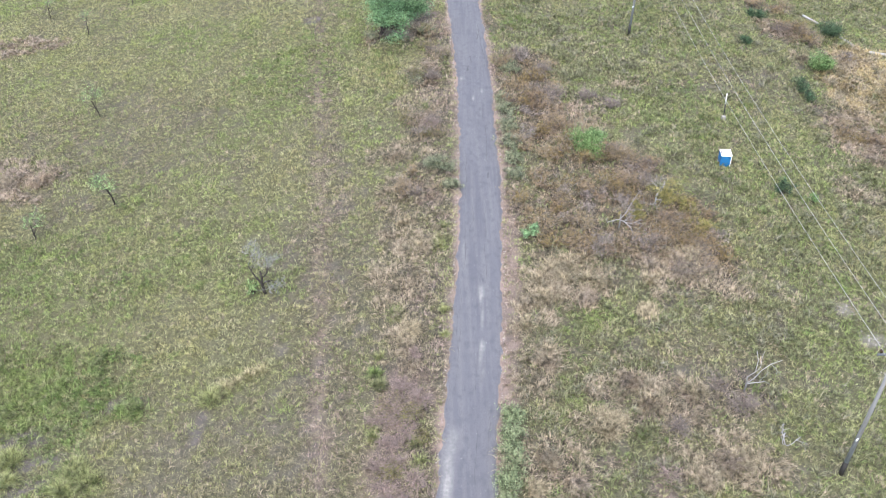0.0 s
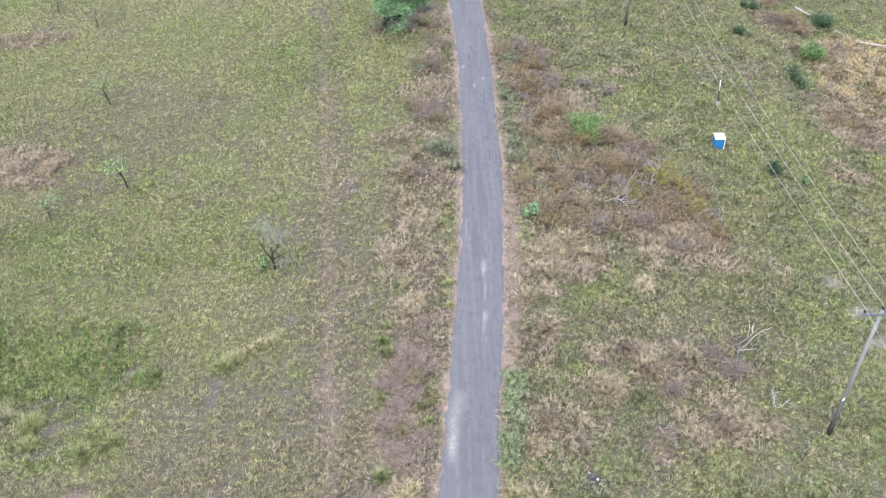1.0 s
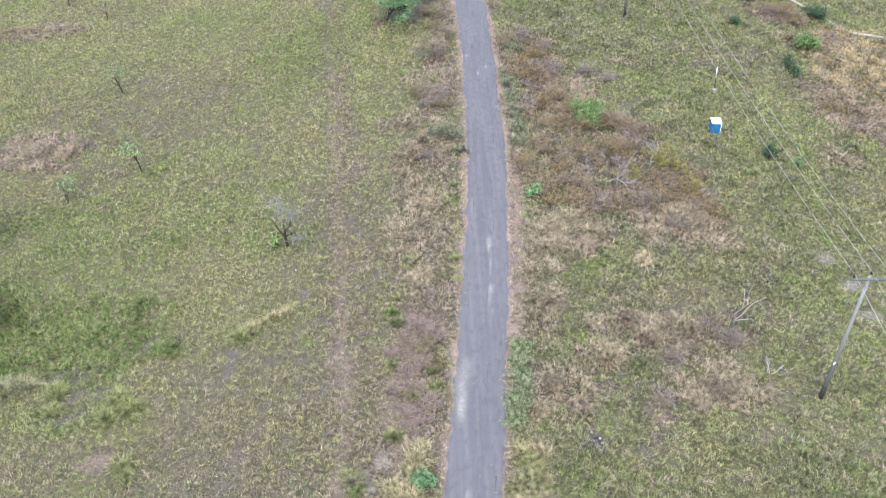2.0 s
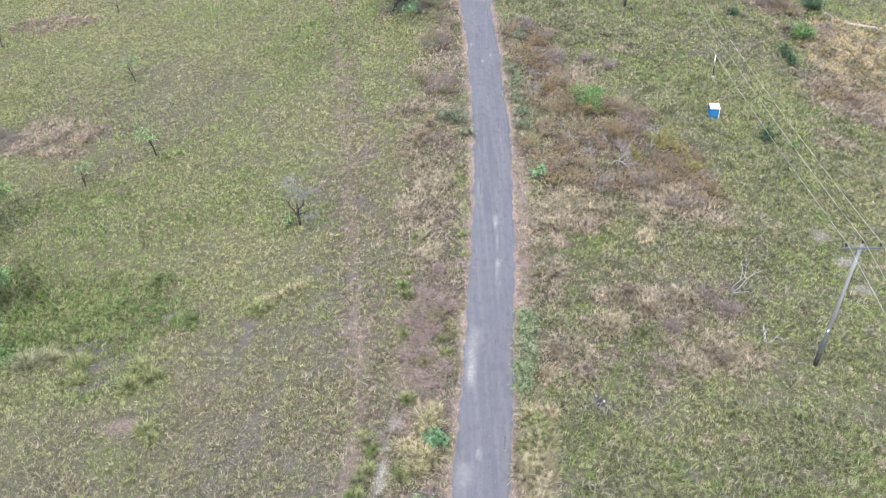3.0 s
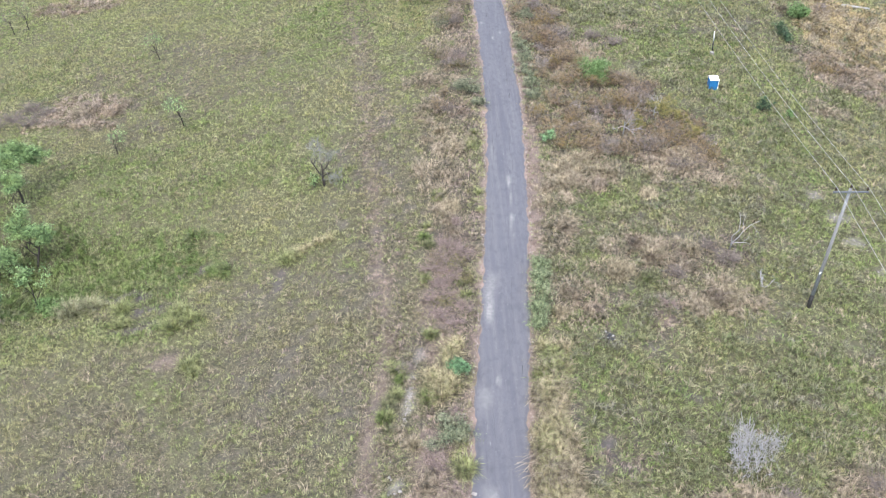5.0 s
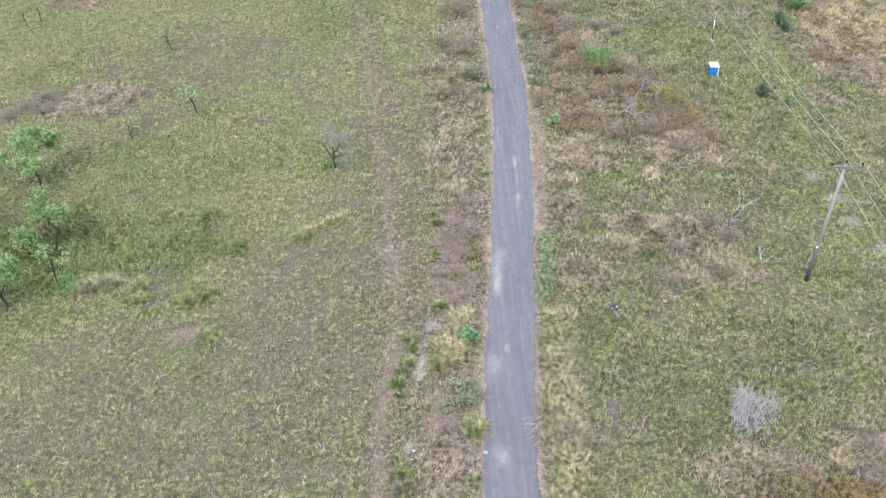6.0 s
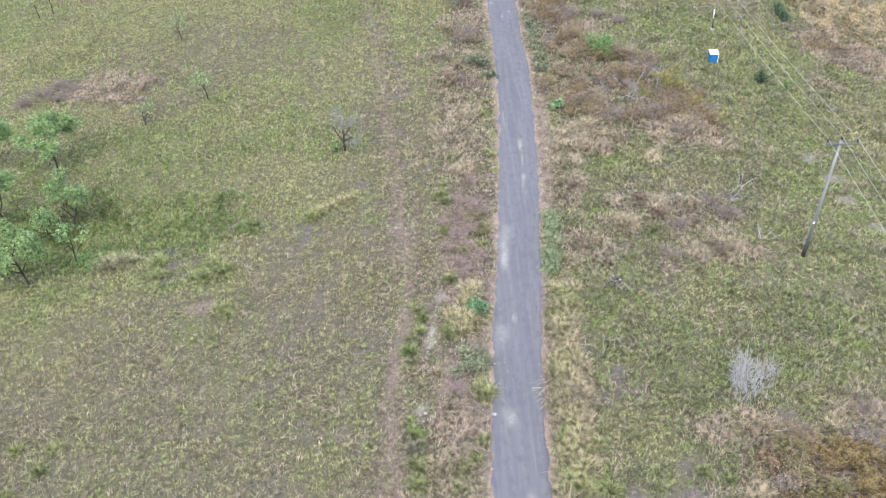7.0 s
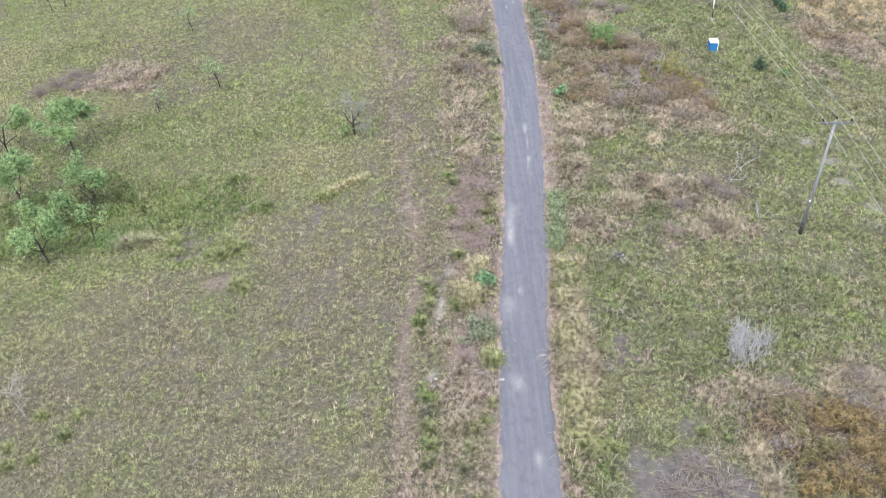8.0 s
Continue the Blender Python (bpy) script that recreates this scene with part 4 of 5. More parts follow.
# ---- tussocks ----
LIME, DRY, GREY = "arching lime-green grass tussock", "arching straw-coloured grass tussock", "large grey-green grass tussock"
TUFTS = [(-11.3, 28.8, 1.1, 0.85, 260, TUFT_LIME, LIME), (-20.8, 26.4, 1.1, 0.95, 250, TUFT_LIME, LIME), (-17.0, 25.2, 1.1, 0.95, 250, TUFT_LIME, LIME), (-16.2, 24.4, 1.0, 0.85, 210, TUFT_LIME, LIME), (-17.2, 24.1, 0.9, 0.8, 230, TUFT_LIME, LIME),
         (-24.3, 27.3, 1.5, 1.2, 370, TUFT_GREY, GREY), (-23.3, 28.0, 1.2, 0.8, 300, TUFT_GREY, GREY), (-22.8, 27.6, 1.0, 0.65, 260, TUFT_GREY, GREY), (-20.4, 25.0, 0.9, 0.7, 240, TUFT_LIME, LIME), (-24.2, 12.1, 0.70, 0.56, 195, TUFT_LIME, LIME), (-22.2, 11.9, 0.55, 0.49, 180, TUFT_LIME, LIME), (-22.4, 10.6, 0.74, 0.56, 202, TUFT_GREEN, "arching fresh green grass tussock"),
         (-23.6, 9.3, 0.66, 0.52, 187, TUFT_LIME, LIME), (-24.7, 9.0, 0.78, 0.52, 195, TUFT_LIME, LIME), (-25.2, 10.2, 0.78, 0.45, 195, TUFT_LIME, LIME), (-15.5, 20.8, 0.9, 0.8, 270, TUFT_LIME, LIME), (-15.1, 20.2, 0.7, 0.6, 130, TUFT_LIME, LIME), (-1.4, 12.5, 0.9, 0.8, 220, TUFT_LIME, LIME), (-0.2, 40.0, 0.7, 0.6, 120, TUFT_LIME, LIME)]
TUFTS_DRY = [(-9.1, 30.5, 0.6, 0.5, 150, FRINGE, DRY), (-9.7, 30.2, 0.6, 0.5, 150, FRINGE, DRY), (-10.3, 29.8, 0.6, 0.5, 150, FRINGE, DRY), (-10.8, 29.5, 0.7, 0.6, 160, FRINGE, DRY), (7.5, 26.5, 1.2, 0.9, 240, TUFT_STRAW, DRY), (13.0, 24.4, 1.5, 0.9, 280, TUFT_STRAW, DRY), (8.0, 36.6, 1.1, 0.8, 200, TUFT_STRAW, DRY),
             (-1.8, 31.4, 0.9, 0.7, 180, TUFT_STRAW, DRY), (-2.3, 17.3, 0.7, 0.7, 140, TUFT_STRAW, DRY), (10.4, 10.9, 0.9, 0.7, 160, TUFT_STRAW, DRY)]
for n, (x, y, r, h, count, leaf, label) in enumerate(TUFTS + TUFTS_DRY):
    tuft(x, y, r, h, count, 200 + n, leaf, label)

LIME_AT = [(2.3, 10.2, 0.6), (2.6, 12.3, 0.6), (2.5, 14.2, 0.6), (2.9, 16.9, 0.6), (2.1, 6.4, 0.6), (2.6, 7.0, 0.6), (3.2, 6.2, 0.6), (2.3, 7.8, 0.5), (3.6, 7.0, 0.6), (-1.3, 55.4, 0.7), (0.03, 33.9, 0.5), (0.1, 32.0, 0.4), (-1.3, 25.0, 0.5), (-1.05, 24.0, 0.6), (-3.2, 25.5, 0.55), (-3.0, 28.6, 0.6), (-3.15, 30.6, 0.5), (-2.55, 33.2, 0.6), (0.0, 41.3, 0.55),
           (-0.3, 39.2, 0.75), (-2.95, 21.2, 0.5), (-3.1, 17.0, 0.5), (-5.0, 16.0, 0.6), (-4.5, 17.3, 0.5), (-4.85, 11.2, 0.5), (-1.6, 9.8, 0.5), (-1.9, 8.7, 0.5), (-2.2, 7.3, 0.6)]
STRAW_VERGE = [(-2.1, 17.6, 1.0), (-2.4, 16.8, 0.9), (-2.0, 18.9, 0.8), (-2.9, 18.2, 0.7), (-1.9, 19.6, 0.9), (-2.6, 17.7, 0.9), (-1.6, 20.2, 0.7), (2.6, 9.6, 0.8), (3.1, 10.6, 0.8), (2.6, 11.4, 0.8), (3.2, 12.2, 0.9), (2.8, 13.2, 0.8), (3.3, 14.1, 0.9), (2.8, 15.0, 0.8), (3.2, 16.2, 0.8), (3.2, 17.4, 0.8), (3.4, 18.6, 0.8), (3.6, 20.0, 0.8),
               (-1.45, 39.2, 0.7), (-2.3, 41.5, 0.7), (-3.6, 14.0, 0.6), (-3.5, 8.4, 0.8), (-1.6, 32.4, 0.8), (3.1, 16.0, 0.6), (3.0, 13.0, 0.7), (2.7, 10.5, 0.6)]
STRAW_MEADOW = [(13.6, 38.5, 1.0), (14.5, 38.9, 1.0), (14.1, 37.7, 1.0), (6.0, 37.2, 1.0), (7.0, 37.9, 1.0), (5.2, 36.2, 0.9), (8.0, 38.3, 0.9), (6.6, 36.3, 1.0), (10.0, 5.4, 0.7), (10.2, 7.3, 0.7), (12.4, 10.8, 0.8), (14.8, 11.3, 0.7), (17.2, 11.6, 0.8), (9.8, 27.7, 0.9), (11.6, 23.7, 0.8), (12.2, 28.6, 0.8), (5.25, 30.7, 0.9), (4.3, 32.7, 0.8),
               (5.35, 34.9, 0.9), (11.5, 36.8, 0.8), (13.6, 37.4, 0.8)]
WEEDS_AT = [(-4.5, 18.8, 0.7, 0.55), (-4.3, 18.2, 0.5, 0.45), (-4.85, 16.6, 0.7, 0.55), (-4.6, 17.2, 0.6, 0.5), (-5.0, 15.8, 0.7, 0.5), (-4.8, 15.1, 0.5, 0.4), (-2.9, 21.1, 0.7, 0.6), (-3.0, 16.8, 0.7, 0.6), (-2.95, 17.5, 0.6, 0.5), (-3.1, 25.7, 0.6, 0.5), (-3.3, 29.4, 0.7, 0.5), (-3.0, 28.6, 0.6, 0.5), (-2.5, 33.7, 0.7, 0.6),
            (-4.65, 10.4, 0.7, 0.6), (-4.6, 9.6, 0.7, 0.6), (-4.5, 8.6, 0.8, 0.6), (-4.4, 7.6, 0.8, 0.6), (-4.5, 6.6, 0.7, 0.5), (-2.4, 8.2, 0.7, 0.5), (-2.6, 7.2, 0.8, 0.5), (-3.0, 6.2, 0.8, 0.5), (7.85, 8.2, 0.8, 0.5), (8.9, 7.9, 0.6, 0.4), (9.2, 26.1, 0.8, 0.5)]
for n, (x, y, r, h) in enumerate(WEEDS_AT):
    tuft(x, y, r, h, 230, 400 + n, (TUFT_GREEN, LUSH, TALL)[n % 3], "dense green tuft of coarse weedy grass", group="weedy grass tufts")
for n, (x, y, r) in enumerate(LIME_AT):
    tuft(x, y, r, r * 0.95, 110, 240 + n, TUFT_GREEN if n % 3 == 0 else TUFT_LIME, LIME if n % 3 else "arching fresh green grass tussock")
for n, (x, y, r) in enumerate(STRAW_VERGE + STRAW_MEADOW):
    tuft(x, y, r, r, 190, 270 + n, FRINGE if n < 7 else TUFT_STRAW, DRY)
rng = np.random.default_rng(33)
for n in range(88):
    y = float(rng.uniform(6.5, 21))
    x = float(road_middle(y) + road_half(y)) + 0.62 + abs(float(rng.normal(0, 0.55)))
    pale = rng.uniform() < (0.85 if 10 < y < 17 else 0.45)
    tuft(x, y, 0.75, float(rng.uniform(0.5, 0.8)), 230, 900 + n, FRINGE if pale else TUFT_LIME, "arching pale straw grass fringing the lane" if pale else LIME, group="fringe grass tufts")
MOUNDS = [(-1.8, 32.2, 1.1), (-1.7, 31.0, 0.9), (9.9, 27.8, 1.2), (7.9, 26.5, 1.1), (11.6, 23.3, 1.2), (5.3, 30.0, 1.0), (5.0, 34.7, 1.1), (11.4, 11.2, 1.1), (13.2, 10.8, 1.1), (10.0, 7.2, 1.0), (17.3, 12.4, 1.1), (13.4, 38.6, 1.3), (14.4, 39.0, 1.3), (15.1, 38.2, 1.2), (11.5, 50.0, 1.2), (12.2, 49.5, 1.1), (-31.5, 51.6, 1.6), (-28.8, 51.2, 1.5), (7.4, 26.2, 1.5), (10.2, 28.4, 1.5), (12.6, 24.6, 1.5), (13.8, 24.7, 1.4), (4.7, 24.2, 1.2), (5.6, 23.0, 1.1), (3.9, 22.6, 1.0), (6.0, 35.4, 1.4), (7.6, 34.9, 1.4), (10.9, 34.2, 1.1), (5.2, 30.2, 1.2), (9.0, 29.2, 1.2), (8.8, 36.4, 1.2), (30.0, 66.6, 1.2)]
for n, (x, y, r) in enumerate(MOUNDS):
    tuft(x, y, r, r * 0.62, 460, 820 + n, (TUFT_STRAW, STRAW, DEAD_MAT)[n % 3], "wide mound of flopped straw-coloured grass")
BROWN_AT = [(-1.2, 27.6, 1.6, 0.6), (-2.3, 27.3, 1.5, 0.5), (-1.6, 25.5, 1.5, 0.5), (-2.4, 25.0, 1.4, 0.45), (-1.2, 23.0, 1.3, 0.4), (-2.5, 22.6, 1.4, 0.4), (-1.6, 21.9, 1.2, 0.35), (-2.8, 23.9, 1.2, 0.4), (-3.0, 26.4, 1.2, 0.35), (-2.7, 13.0, 1.3, 0.4), (-2.0, 10.2, 1.2, 0.4), (-1.7, 15.6, 1.2, 0.4), (-1.4, 30.5, 0.9, 0.6), (-2.05, 26.3, 1.7, 0.6), (-2.1, 23.9, 1.3, 0.4), (-1.9, 28.4, 1.5, 0.5), (-0.95, 52.8, 1.6, 0.6), (-2.0, 11.2, 1.3, 0.5), (9.9, 23.7, 1.2, 0.5)]
ASHEN_AT = [(-37.4, 52.2, 2.4, 1.0), (-35.7, 51.0, 2.2, 0.9), (-36.2, 53.6, 2.2, 0.9), (-34.8, 52.4, 2.0, 0.8), (-38.6, 50.9, 2.2, 0.9), (-0.95, 60.0, 1.5, 0.8), (-0.65, 53.4, 1.4, 0.7), (-0.5, 64.5, 1.6, 0.8), (10.7, 57.4, 1.7, 0.8), (12.3, 56.2, 1.4, 0.7), (-3.2, 67.6, 2.0, 0.8), (-4.4, 68.2, 1.6, 0.8), (7.6, 61.4, 1.8, 0.9), (8.0, 57.6, 1.8, 0.9), (31.8, 71.4, 1.9, 1.0), (29.6, 71.6, 1.8, 1.0)]
ASHEN_NEAR = [(6.0, 5.0, 2.0, 0.4), (7.9, 5.2, 2.2, 0.4), (7.0, 6.3, 1.7, 0.35), (-1.75, 44.6, 1.4, 0.6), (14.6, 38.0, 1.9, 0.8), (10.9, 26.4, 1.6, 0.6), (14.3, 28.0, 1.8, 0.7), (13.5, 37.7, 1.7, 0.8), (14.9, 39.3, 1.5, 0.8), (12.4, 48.3, 1.4, 0.6), (13.4, 29.2, 1.4, 0.6), (11.6, 50.2, 1.6, 0.7), (17, 12.2, 1.8, 0.8), (17.6, 5.6, 2.0, 0.8), (16.6, 10.6, 1.9, 0.7), (12.6, 11.4, 1.5, 0.6), (-4.2, 18.9, 0.9, 0.3)]
for n, (x, y, w, h) in enumerate(BROWN_AT):
    shrub("withered_shrub", x, y, w, h, 600 + n, 420, WITHERED, 0.034, "withered purple-brown low shrub", "withered shrubs", "shrub", BROWN_TWIG, 46, 0.1)
for n, (x, y, w, h) in enumerate(ASHEN_AT + ASHEN_NEAR):
    shrub("withered_shrub", x, y, w, h, 660 + n, 340, ASHEN, 0.034, "bare ash-grey low shrub of brittle twigs", "withered shrubs", "shrub", GREY_TWIG, 52)

# ---- stones ----
def stone(x, y, size, seed):
    rng = np.random.default_rng(seed)
    bm = bmesh.new()
    bmesh.ops.create_icosphere(bm, subdivisions=1, radius=size)
    for v in bm.verts:
        v.co *= float(rng.uniform(0.7, 1.2))
        v.co.z *= 0.6
    me = bpy.data.meshes.new("stone")
    bm.to_mesh(me)
    bm.free()
    me.materials.append(STONE)
    ob = new("stone", me)
    ob.matrix_basis = Matrix.Translation(at(x, y, -size * 0.15))
    tagged(ob, "pale broken stone lying on bare earth", "stone", "loose stones")


def litter(x, y):
    """A crumpled dark sack with a torn white scrap."""
    rng = np.random.default_rng(4)
    root = base("litter", Matrix.Translation(at(x, y, 0.02)), "crumpled dark plastic sack with white scraps in the grass", "litter")
    for name, material, size, cx, cy, label in (("sack", DARK_PLASTIC, 0.22, 0, 0, ""), ("sack", DARK_PLASTIC, 0.16, 0.1, -0.25, ""), ("scrap", LIMEWASH, 0.07, -0.12, 0.22, "torn white scrap"), ("scrap", LIMEWASH, 0.07, 0.2, -0.1, "torn white scrap"), ("scrap", LIMEWASH, 0.05, -0.1, -0.25, "torn white scrap"), ("scrap", LIMEWASH, 0.04, 0.24, -0.36, "torn white scrap")):
        bm = bmesh.new()
        bmesh.ops.create_icosphere(bm, subdivisions=2, radius=size)
        for v in bm.verts:
            v.co *= float(rng.uniform(0.55, 1.15))
            v.co.z = v.co.z * 0.6 + (0.1 if size > 0.15 else 0.2)
            v.co += Vector((cx, cy, 0.04))
        me = bpy.data.meshes.new(name)
        bm.to_mesh(me)
        bm.free()
        me.materials.append(material)
        part(name, me, root, label)


litter(6.2, 21.0)
rng = np.random.default_rng(9)
stone(-1.05, 11.3, 0.14, 1)
for n in range(90):
    d = float(rng.normal(0, 1.3))
    stone(-3.98 + 0.12 * d + float(rng.normal(0, 0.1)), 16.8 + d, float(rng.uniform(0.02, 0.055)), 700 + n)
for n in range(8):
    stone(-4.5 + float(rng.normal(0, 0.3)), 11.9 + float(rng.normal(0, 0.3)), float(rng.uniform(0.05, 0.11)), 340 + n)
for n in range(100):
    k = ((22, 35.7), (23, 33.4), (23.2, 30.9), (24.1, 28))[n % 4]
    stone(k[0] + float(rng.normal(0, 0.4)), k[1] + float(rng.normal(0, 0.3)), float(rng.uniform(0.03, 0.075)), 360 + n)


def edge_gravel():
    """Crumbs of stone and asphalt along both edges of the lane."""
    rng = np.random.default_rng(15)
    n = 7000
    y = rng.uniform(3, 90, n)
    off = np.where(rng.uniform(0, 1, n) < 0.5, -1, 1) * (road_half(y) + rng.normal(0.08, 0.065, n))
    x = road_middle(y) + off
    keep = rng.uniform(0, 1, n) < 0.25 + rough_noise(x, y, 1.2, 91)
    x, y = x[keep], y[keep]
    size = rng.uniform(0.012, 0.042, len(x))
    shape = np.array([[1, 0, 0], [-0.5, 0.87, 0], [-0.5, -0.87, 0], [0, 0, 0.9], [0, 0, -0.6]])
    az = rng.uniform(0, 6.3, len(x))
    c, s_ = np.cos(az)[:, None], np.sin(az)[:, None]
    sx, sy = shape[:, 0] * rng.uniform(0.7, 1.3, (len(x), 1)), shape[:, 1] * rng.uniform(0.7, 1.3, (len(x), 1))
    ground = np.where(np.abs(x - road_middle(y)) < road_half(y), 0.03, terrain(x, y) + 0.005)
    v = np.stack([x[:, None] + size[:, None] * (sx * c - sy * s_), y[:, None] + size[:, None] * (sx * s_ + sy * c), ground[:, None] + size[:, None] * shape[:, 2]], 2).reshape(-1, 3)
    f = np.concatenate([np.arange(len(x))[:, None] * 5 + np.array([t]) for t in ((0, 1, 3), (1, 2, 3), (2, 0, 3), (1, 0, 4), (2, 1, 4), (0, 2, 4))])
    tagged(new("edge_gravel", mesh_of("edge_gravel", v, f, GRAVEL)), "pale pinkish gravel crumbs along the lane's broken edges", "gravel", kind="stuff")


edge_gravel()

# ---- grass ----
def seen_area(rng, n):
    """Places over the meadow, closer together where the land is nearer."""
    y = 2 + 88 * rng.uniform(0, 1, n) ** 1.5
    return rng.uniform(-1, 1, n) * (23 + 0.35 * y) - 4.5 + 0.03 * y, y


def behind(rng, n):
    """Places over the near end of the meadow, on both sides of the lane."""
    return rng.uniform(-30, 30, n), rng.uniform(-26, 3, n)


def outskirts(rng, n):
    """Places round the meadow."""
    x, y = rng.uniform(-70, 62, n), rng.uniform(-42, 128, n)
    far = (np.abs(x + 4.5 - 0.03 * y) > 22 + 0.35 * y) | (y < 3) | (y > 88)
    return x[far], y[far]


def lay(name, label, material, mask, tufts, per, height, width, lean, seed, parts=1, radius=0.07, bend=0.6, swirl=0.0, area=seen_area):
    """One sort of grass over the meadow, in tufts, as thick as mask says."""
    rng = np.random.default_rng(seed)
    x, y = area(rng, tufts)
    keep = rng.uniform(0, 1, len(x)) < mask(x, y)
    x, y = x[keep], y[keep]
    grown = (0.55 + 0.7 * rough_noise(x, y, 3.0, seed)) * (0.65 + 0.6 * hash_noise(x / 0.22, y / 0.22, seed - 20)) * rng.uniform(0.6, 1.4, len(x))
    r = np.repeat(grown, per)
    bx = np.repeat(x, per) + rng.normal(0, radius, len(r)) * r
    by = np.repeat(y, per) + rng.normal(0, radius, len(r)) * r
    off = np.abs(bx - road_middle(by)) > road_half(by) + 0.02
    bx, by, r = bx[off], by[off], r[off]
    foot = np.stack([bx, by, terrain(bx, by) - 0.02], 1)
    lay_to = None
    if swirl:
        lay_to = 4 * math.pi * rough_noise(bx, by, swirl, seed + 7)
    v, f = blades(foot, height * r * rng.uniform(0.6, 1.2, len(r)), width * (0.78 + np.maximum(by, 0) / 110) * rng.uniform(0.7, 1.3, len(r)), rng, lean, bend, parts, lay_to)
    tagged(new(name, mesh_of(name, v, f, material)), label, "grass", kind="stuff")


def tussocks(name, label, material, mask, step, per, height, width, seed, parts=0, spread=0.1):
    """Turf of separate tussocks, one in each square of a loose grid, whose blades lean outward and leave dark gaps between."""
    rng = np.random.default_rng(seed)
    X, Y = np.meshgrid(np.arange(-58, 50, step), np.arange(2, 90, step))
    x, y = X.ravel() + rng.uniform(-0.42, 0.42, X.size) * step, Y.ravel() + rng.uniform(-0.42, 0.42, X.size) * step
    keep = (np.abs(x + 4.5 - 0.03 * y) < 23 + 0.35 * y) & (rng.uniform(0, 1, X.size) < mask(x, y))
    x, y = x[keep], y[keep]
    grown = (0.6 + 0.75 * rough_noise(x, y, 2.5, seed)) * rng.uniform(0.6, 1.35, len(x))
    count = np.maximum((per * np.interp(y, (0, 40, 90), (1.15, 0.95, 0.6)) * (0.45 + 0.55 * grown)).astype(int), 5)
    r = np.repeat(grown, count)
    az = rng.uniform(0, 2 * math.pi, len(r))
    out = np.abs(rng.normal(0, spread, len(r))) * (0.5 + 0.5 * r)
    bx, by = np.repeat(x, count) + np.cos(az) * out, np.repeat(y, count) + np.sin(az) * out
    off = np.abs(bx - road_middle(by)) > road_half(by) + 0.02
    bx, by, r, az = bx[off], by[off], r[off], az[off]
    foot = np.stack([bx, by, terrain(bx, by) - 0.02], 1)
    v, f = blades(foot, height * r * rng.uniform(0.6, 1.2, len(r)), width * (0.78 + by / 95) * rng.uniform(0.75, 1.25, len(r)), rng, 0.6, 0.9, parts, az)
    tagged(new(name, mesh_of(name, v, f, material)), label, "grass", kind="stuff")


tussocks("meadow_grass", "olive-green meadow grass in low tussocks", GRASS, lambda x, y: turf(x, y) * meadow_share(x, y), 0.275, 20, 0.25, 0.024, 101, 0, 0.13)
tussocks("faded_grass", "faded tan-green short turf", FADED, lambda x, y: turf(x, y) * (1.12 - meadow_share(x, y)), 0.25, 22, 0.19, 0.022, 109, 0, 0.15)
lay("lush_grass", "fresh green tall grass", LUSH, lambda x, y: open_soil(x, y) * clumps(x, y, 82) * np.maximum(lush_mask(x, y), np.where(x > 12, np.interp(y, (40, 55), (0.22, 0.45)), 0.5) * fresh(x, y)), 85000, 11, 0.43, 0.032, 0.9, 102, 1, 0.18, 0.8, 0.9)
DIP_AT = [(-21.5, 30.8, 5.5, 2.6), (-27, 31.5, 5, 3.6), (-17.5, 29.3, 2.5, 1.0), (-32, 31, 4, 3.5)]
lay("rank_grass", "rank deep-green grass filling the damp dip", LUSH, lambda x, y: 0.8 * ovals(x, y, DIP_AT, 0.7, 1.5, 60) * clumps(x, y, 91), 90000, 20, 0.7, 0.032, 0.7, 111, 1, 0.16, 0.8, 1.5)
LIME_ZONES = [(-28, 24.6, 6, 1.3), (-23.2, 25.0, 4, 0.8), (-33, 25.5, 3, 1.5), (-12, 66, 3, 5), (-37, 61, 4, 4), (22, 40, 4, 6), (18.5, 53, 3, 5), (20, 34, 3, 4), (24, 50, 3, 5), (19, 28, 3, 4), (20, 60, 4, 5), (-16, 43, 5, 3), (22, 64, 3, 3)]
lay("lime_grass", "yellow-green fresh grass in patches", TUFT_LIME, lambda x, y: np.where(x < -20, 1.0, 0.35) * ovals(x, y, LIME_ZONES, 0.9, 2.0, 69) * clumps(x, y, 93), 70000, 18, 0.3, 0.026, 0.9, 113, 0, 0.2, 0.8, 0.6)
tussocks("tall_grass", "knee-high green grass, tangled and bent over", TALL, lambda x, y: open_soil(x, y) * taller(x, y) * (1 - 0.8 * greyness(x, y)) * (1 - 0.8 * scrub_mask(x, y)) * (1 - 0.7 * ovals(x, y, STRAW_AT, 0.7, 1.5, 21)), 0.46, 22, 0.55, 0.036, 106, 1, 0.16)
lay("dry_grass", "straw-coloured dry grass, bent and matted", STRAW, lambda x, y: open_chalk(x, y) * (1 - 0.85 * greyness(x, y)) * (1 - 0.6 * bareness(x, y)) * clumps(x, y, 83) * dry_mask(x, y), 85000, 12, 0.5, 0.028, 1.1, 103, 1, 0.1, 0.8, 3.0)
lay("dry_tussock_grass", "long dry beige grass flopped over in tussocks", STRAW, lambda x, y: ovals(x, y, STRAW_AT, 0.7, 1.5, 21) * np.clip(2.6 * rough_noise(x, y, 1.1, 58) - 0.7, 0, 1), 20000, 50, 0.85, 0.028, 0.9, 107, 1, 0.18, 1.0, 2.0)
GOLDEN_AT = [(34.5, 60.5, 4.8, 4.0), (38, 65, 6, 4.5), (32.5, 63.5, 2.2, 2.4)]
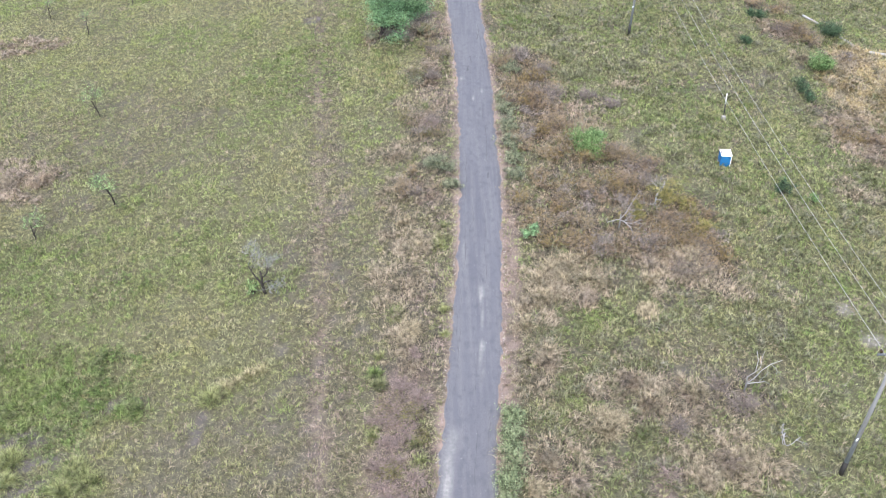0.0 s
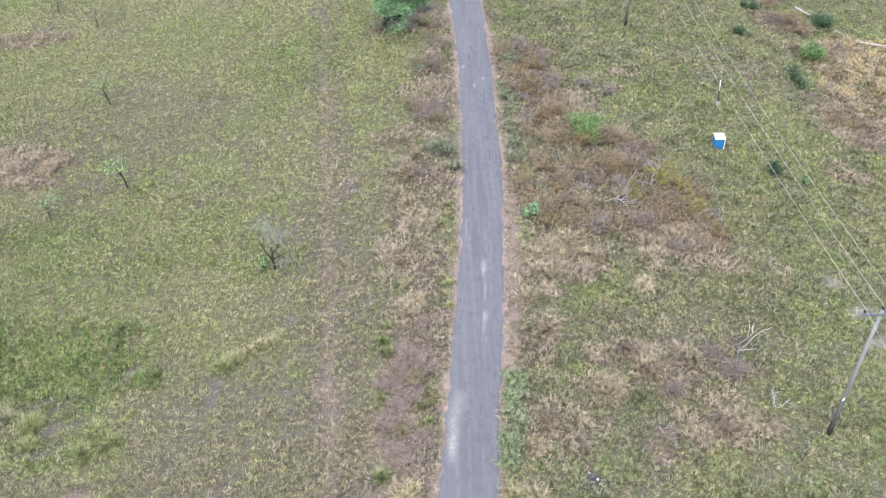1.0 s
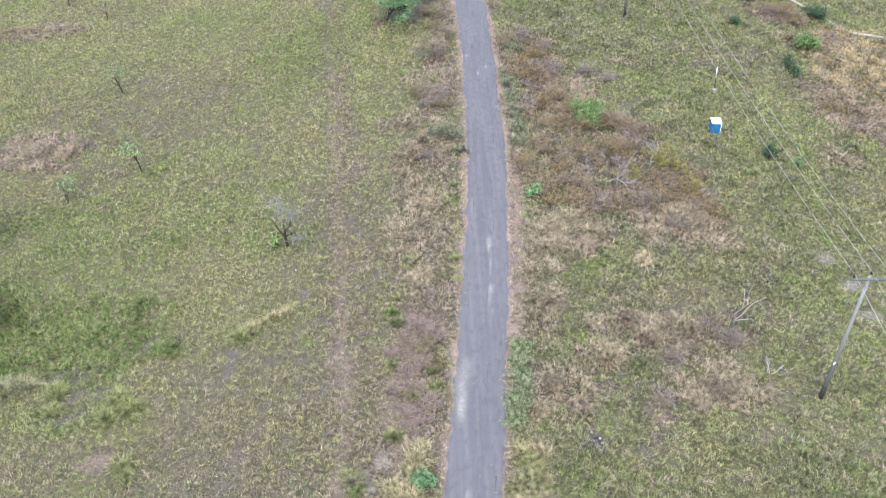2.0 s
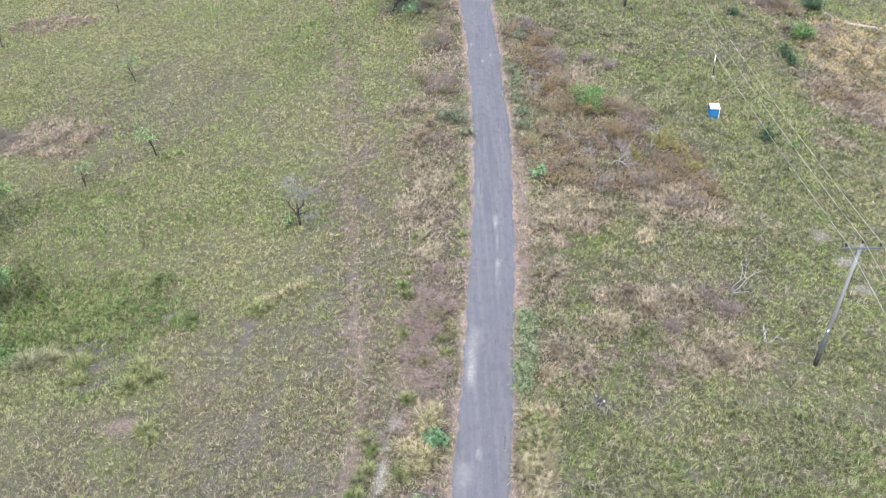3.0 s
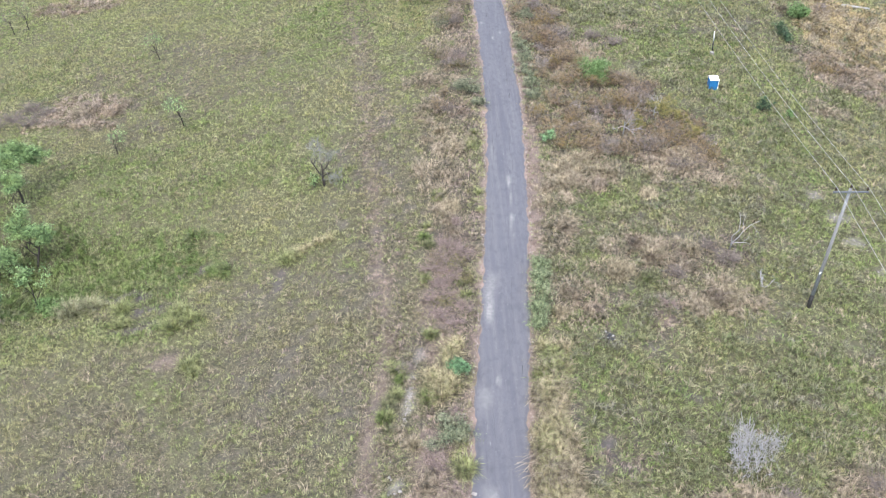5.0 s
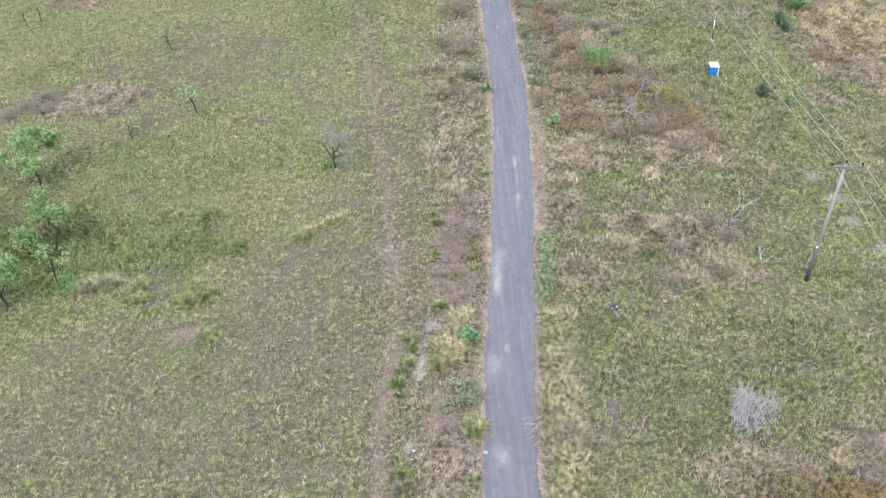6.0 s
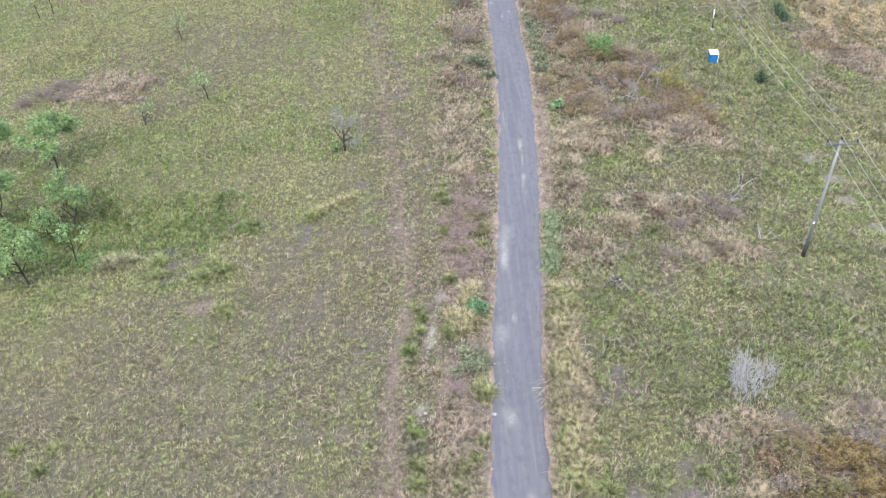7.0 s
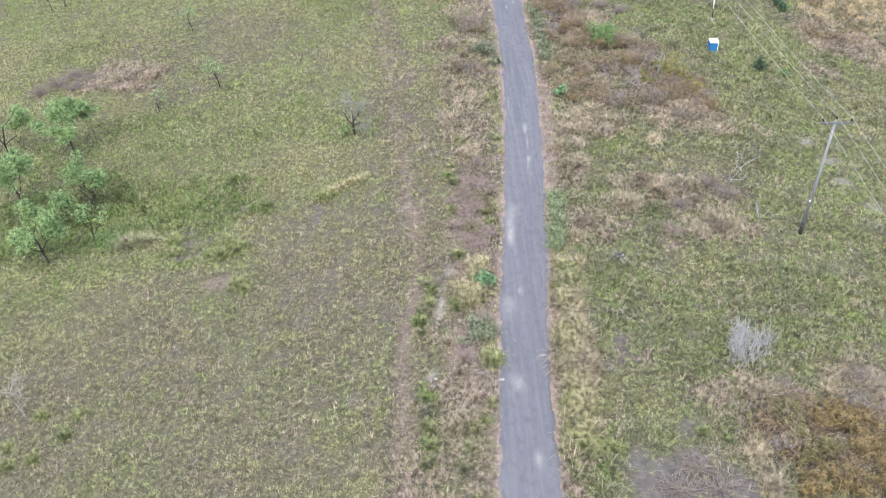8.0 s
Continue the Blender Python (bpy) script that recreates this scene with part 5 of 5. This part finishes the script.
MAT_AT = [(-31.5, 52, 3.4, 2.8), (-33.8, 52.3, 1.6, 2.4), (-40.6, 76.4, 4, 2.4), (30.8, 54.6, 3.8, 3.0), (34.5, 52, 3.5, 3.0), (33.5, 67.3, 2.6, 1.2), (29.8, 72, 1.6, 1.6), (9, 54, 2, 2.5), (11.6, 49.8, 1.2, 1.0), (13.8, 38.3, 1.8, 1.5)]
lay("withered_mat", "tan-brown dead grass combed flat in mounds", DEAD_MAT, lambda x, y: ovals(x, y, MAT_AT, 0.7, 2.0, 68), 110000, 22, 0.6, 0.03, 0.9, 112, 1, 0.14, 1.0, 2.0)
lay("golden_grass", "golden dry grass in a dense tan stand", GOLDEN, lambda x, y: ovals(x, y, GOLDEN_AT, 0.6, 2.0, 59), 110000, 26, 0.5, 0.03, 0.8, 110, 1, 0.12, 0.8, 2.0)
lay("withered_grass", "low withered brown grass and litter", WITHERED, lambda x, y: open_chalk(x, y) * (1 - 0.4 * greyness(x, y)) * (1 - 0.2 * bareness(x, y)) * np.maximum.reduce([withered_mask(x, y), 0.12 * wilted(x, y), 0.6 * trodden(x, y)]), 85000, 15, 0.24, 0.024, 1.2, 105, 0, 0.14, 0.7, 1.2)
lay("dry_scrub", "russet dry scrub of brittle stems", RUSSET, lambda x, y: scrub_mask(x, y) * open_soil(x, y), 60000, 13, 0.5, 0.024, 0.9, 104, 1, 0.12)
lay("outer_grass", "olive meadow grass round the field", GRASS, lambda x, y: 0.6 + 0 * x, 16000, 8, 0.45, 0.09, 1.0, 108, 0, 0.12, 0.6, 0.0, outskirts)

lay("near_grass", "olive meadow grass in low clumps beside the lane", GRASS, lambda x, y: clumps(x, y, 95), 6000, 12, 0.3, 0.06, 1.0, 115, 0, 0.24, 0.6, 0.5, behind)

# ---- dry scrub bushes ----
RUSTY, OCHRE, ASHY = (RUSSET_LEAF, "dry russet-brown shrub in a thicket of brittle stems"), (OCHRE_LEAF, "dry ochre shrub in a thicket of brittle stems"), (ASHEN, "half-bare ash-grey shrub in a dry thicket")
THICKET = (RUSTY, OCHRE, ASHY, OCHRE, RUSTY, (GOLD_BROWN, "golden-brown drying shrub in a thicket of brittle stems"))
VERGE_THICKET = (ASHY, OCHRE, (DEAD_MAT, "tan dried-out shrub on the lane's verge"), (GREY_LEAF, "dull grey-green shrub on the lane's verge"), (DEAD_MAT, "tan dried-out shrub on the lane's verge"), (DULL_OLIVE, "dull olive shrub on the lane's verge"))
rng = np.random.default_rng(77)
count = 0
for cx, cy, rx, ry in SCRUB_AT:
    for k in range(max(3, int(rx * ry * 1.75))):
        az, d = rng.uniform(0, 2 * math.pi), math.sqrt(rng.uniform(0, 1))
        x, y = cx + rx * d * math.cos(az), cy + ry * d * math.sin(az)
        if abs(x - float(road_middle(y))) < 2.0:
            continue
        sorts = THICKET if x > 2 or y < 40 else VERGE_THICKET
        leaf, label = sorts[int(rng.integers(0, 6))]
        shrub("dry_shrub", float(x), float(y), float(rng.uniform(1.0, 2.2)), float(rng.uniform(0.5, 1.35)), 500 + count, 720, leaf, 0.05, label, "dry shrubs", "shrub", (BLEACHED, GREY_TWIG, GREY_TWIG)[count % 3], 13, 0.06)
        count += 1
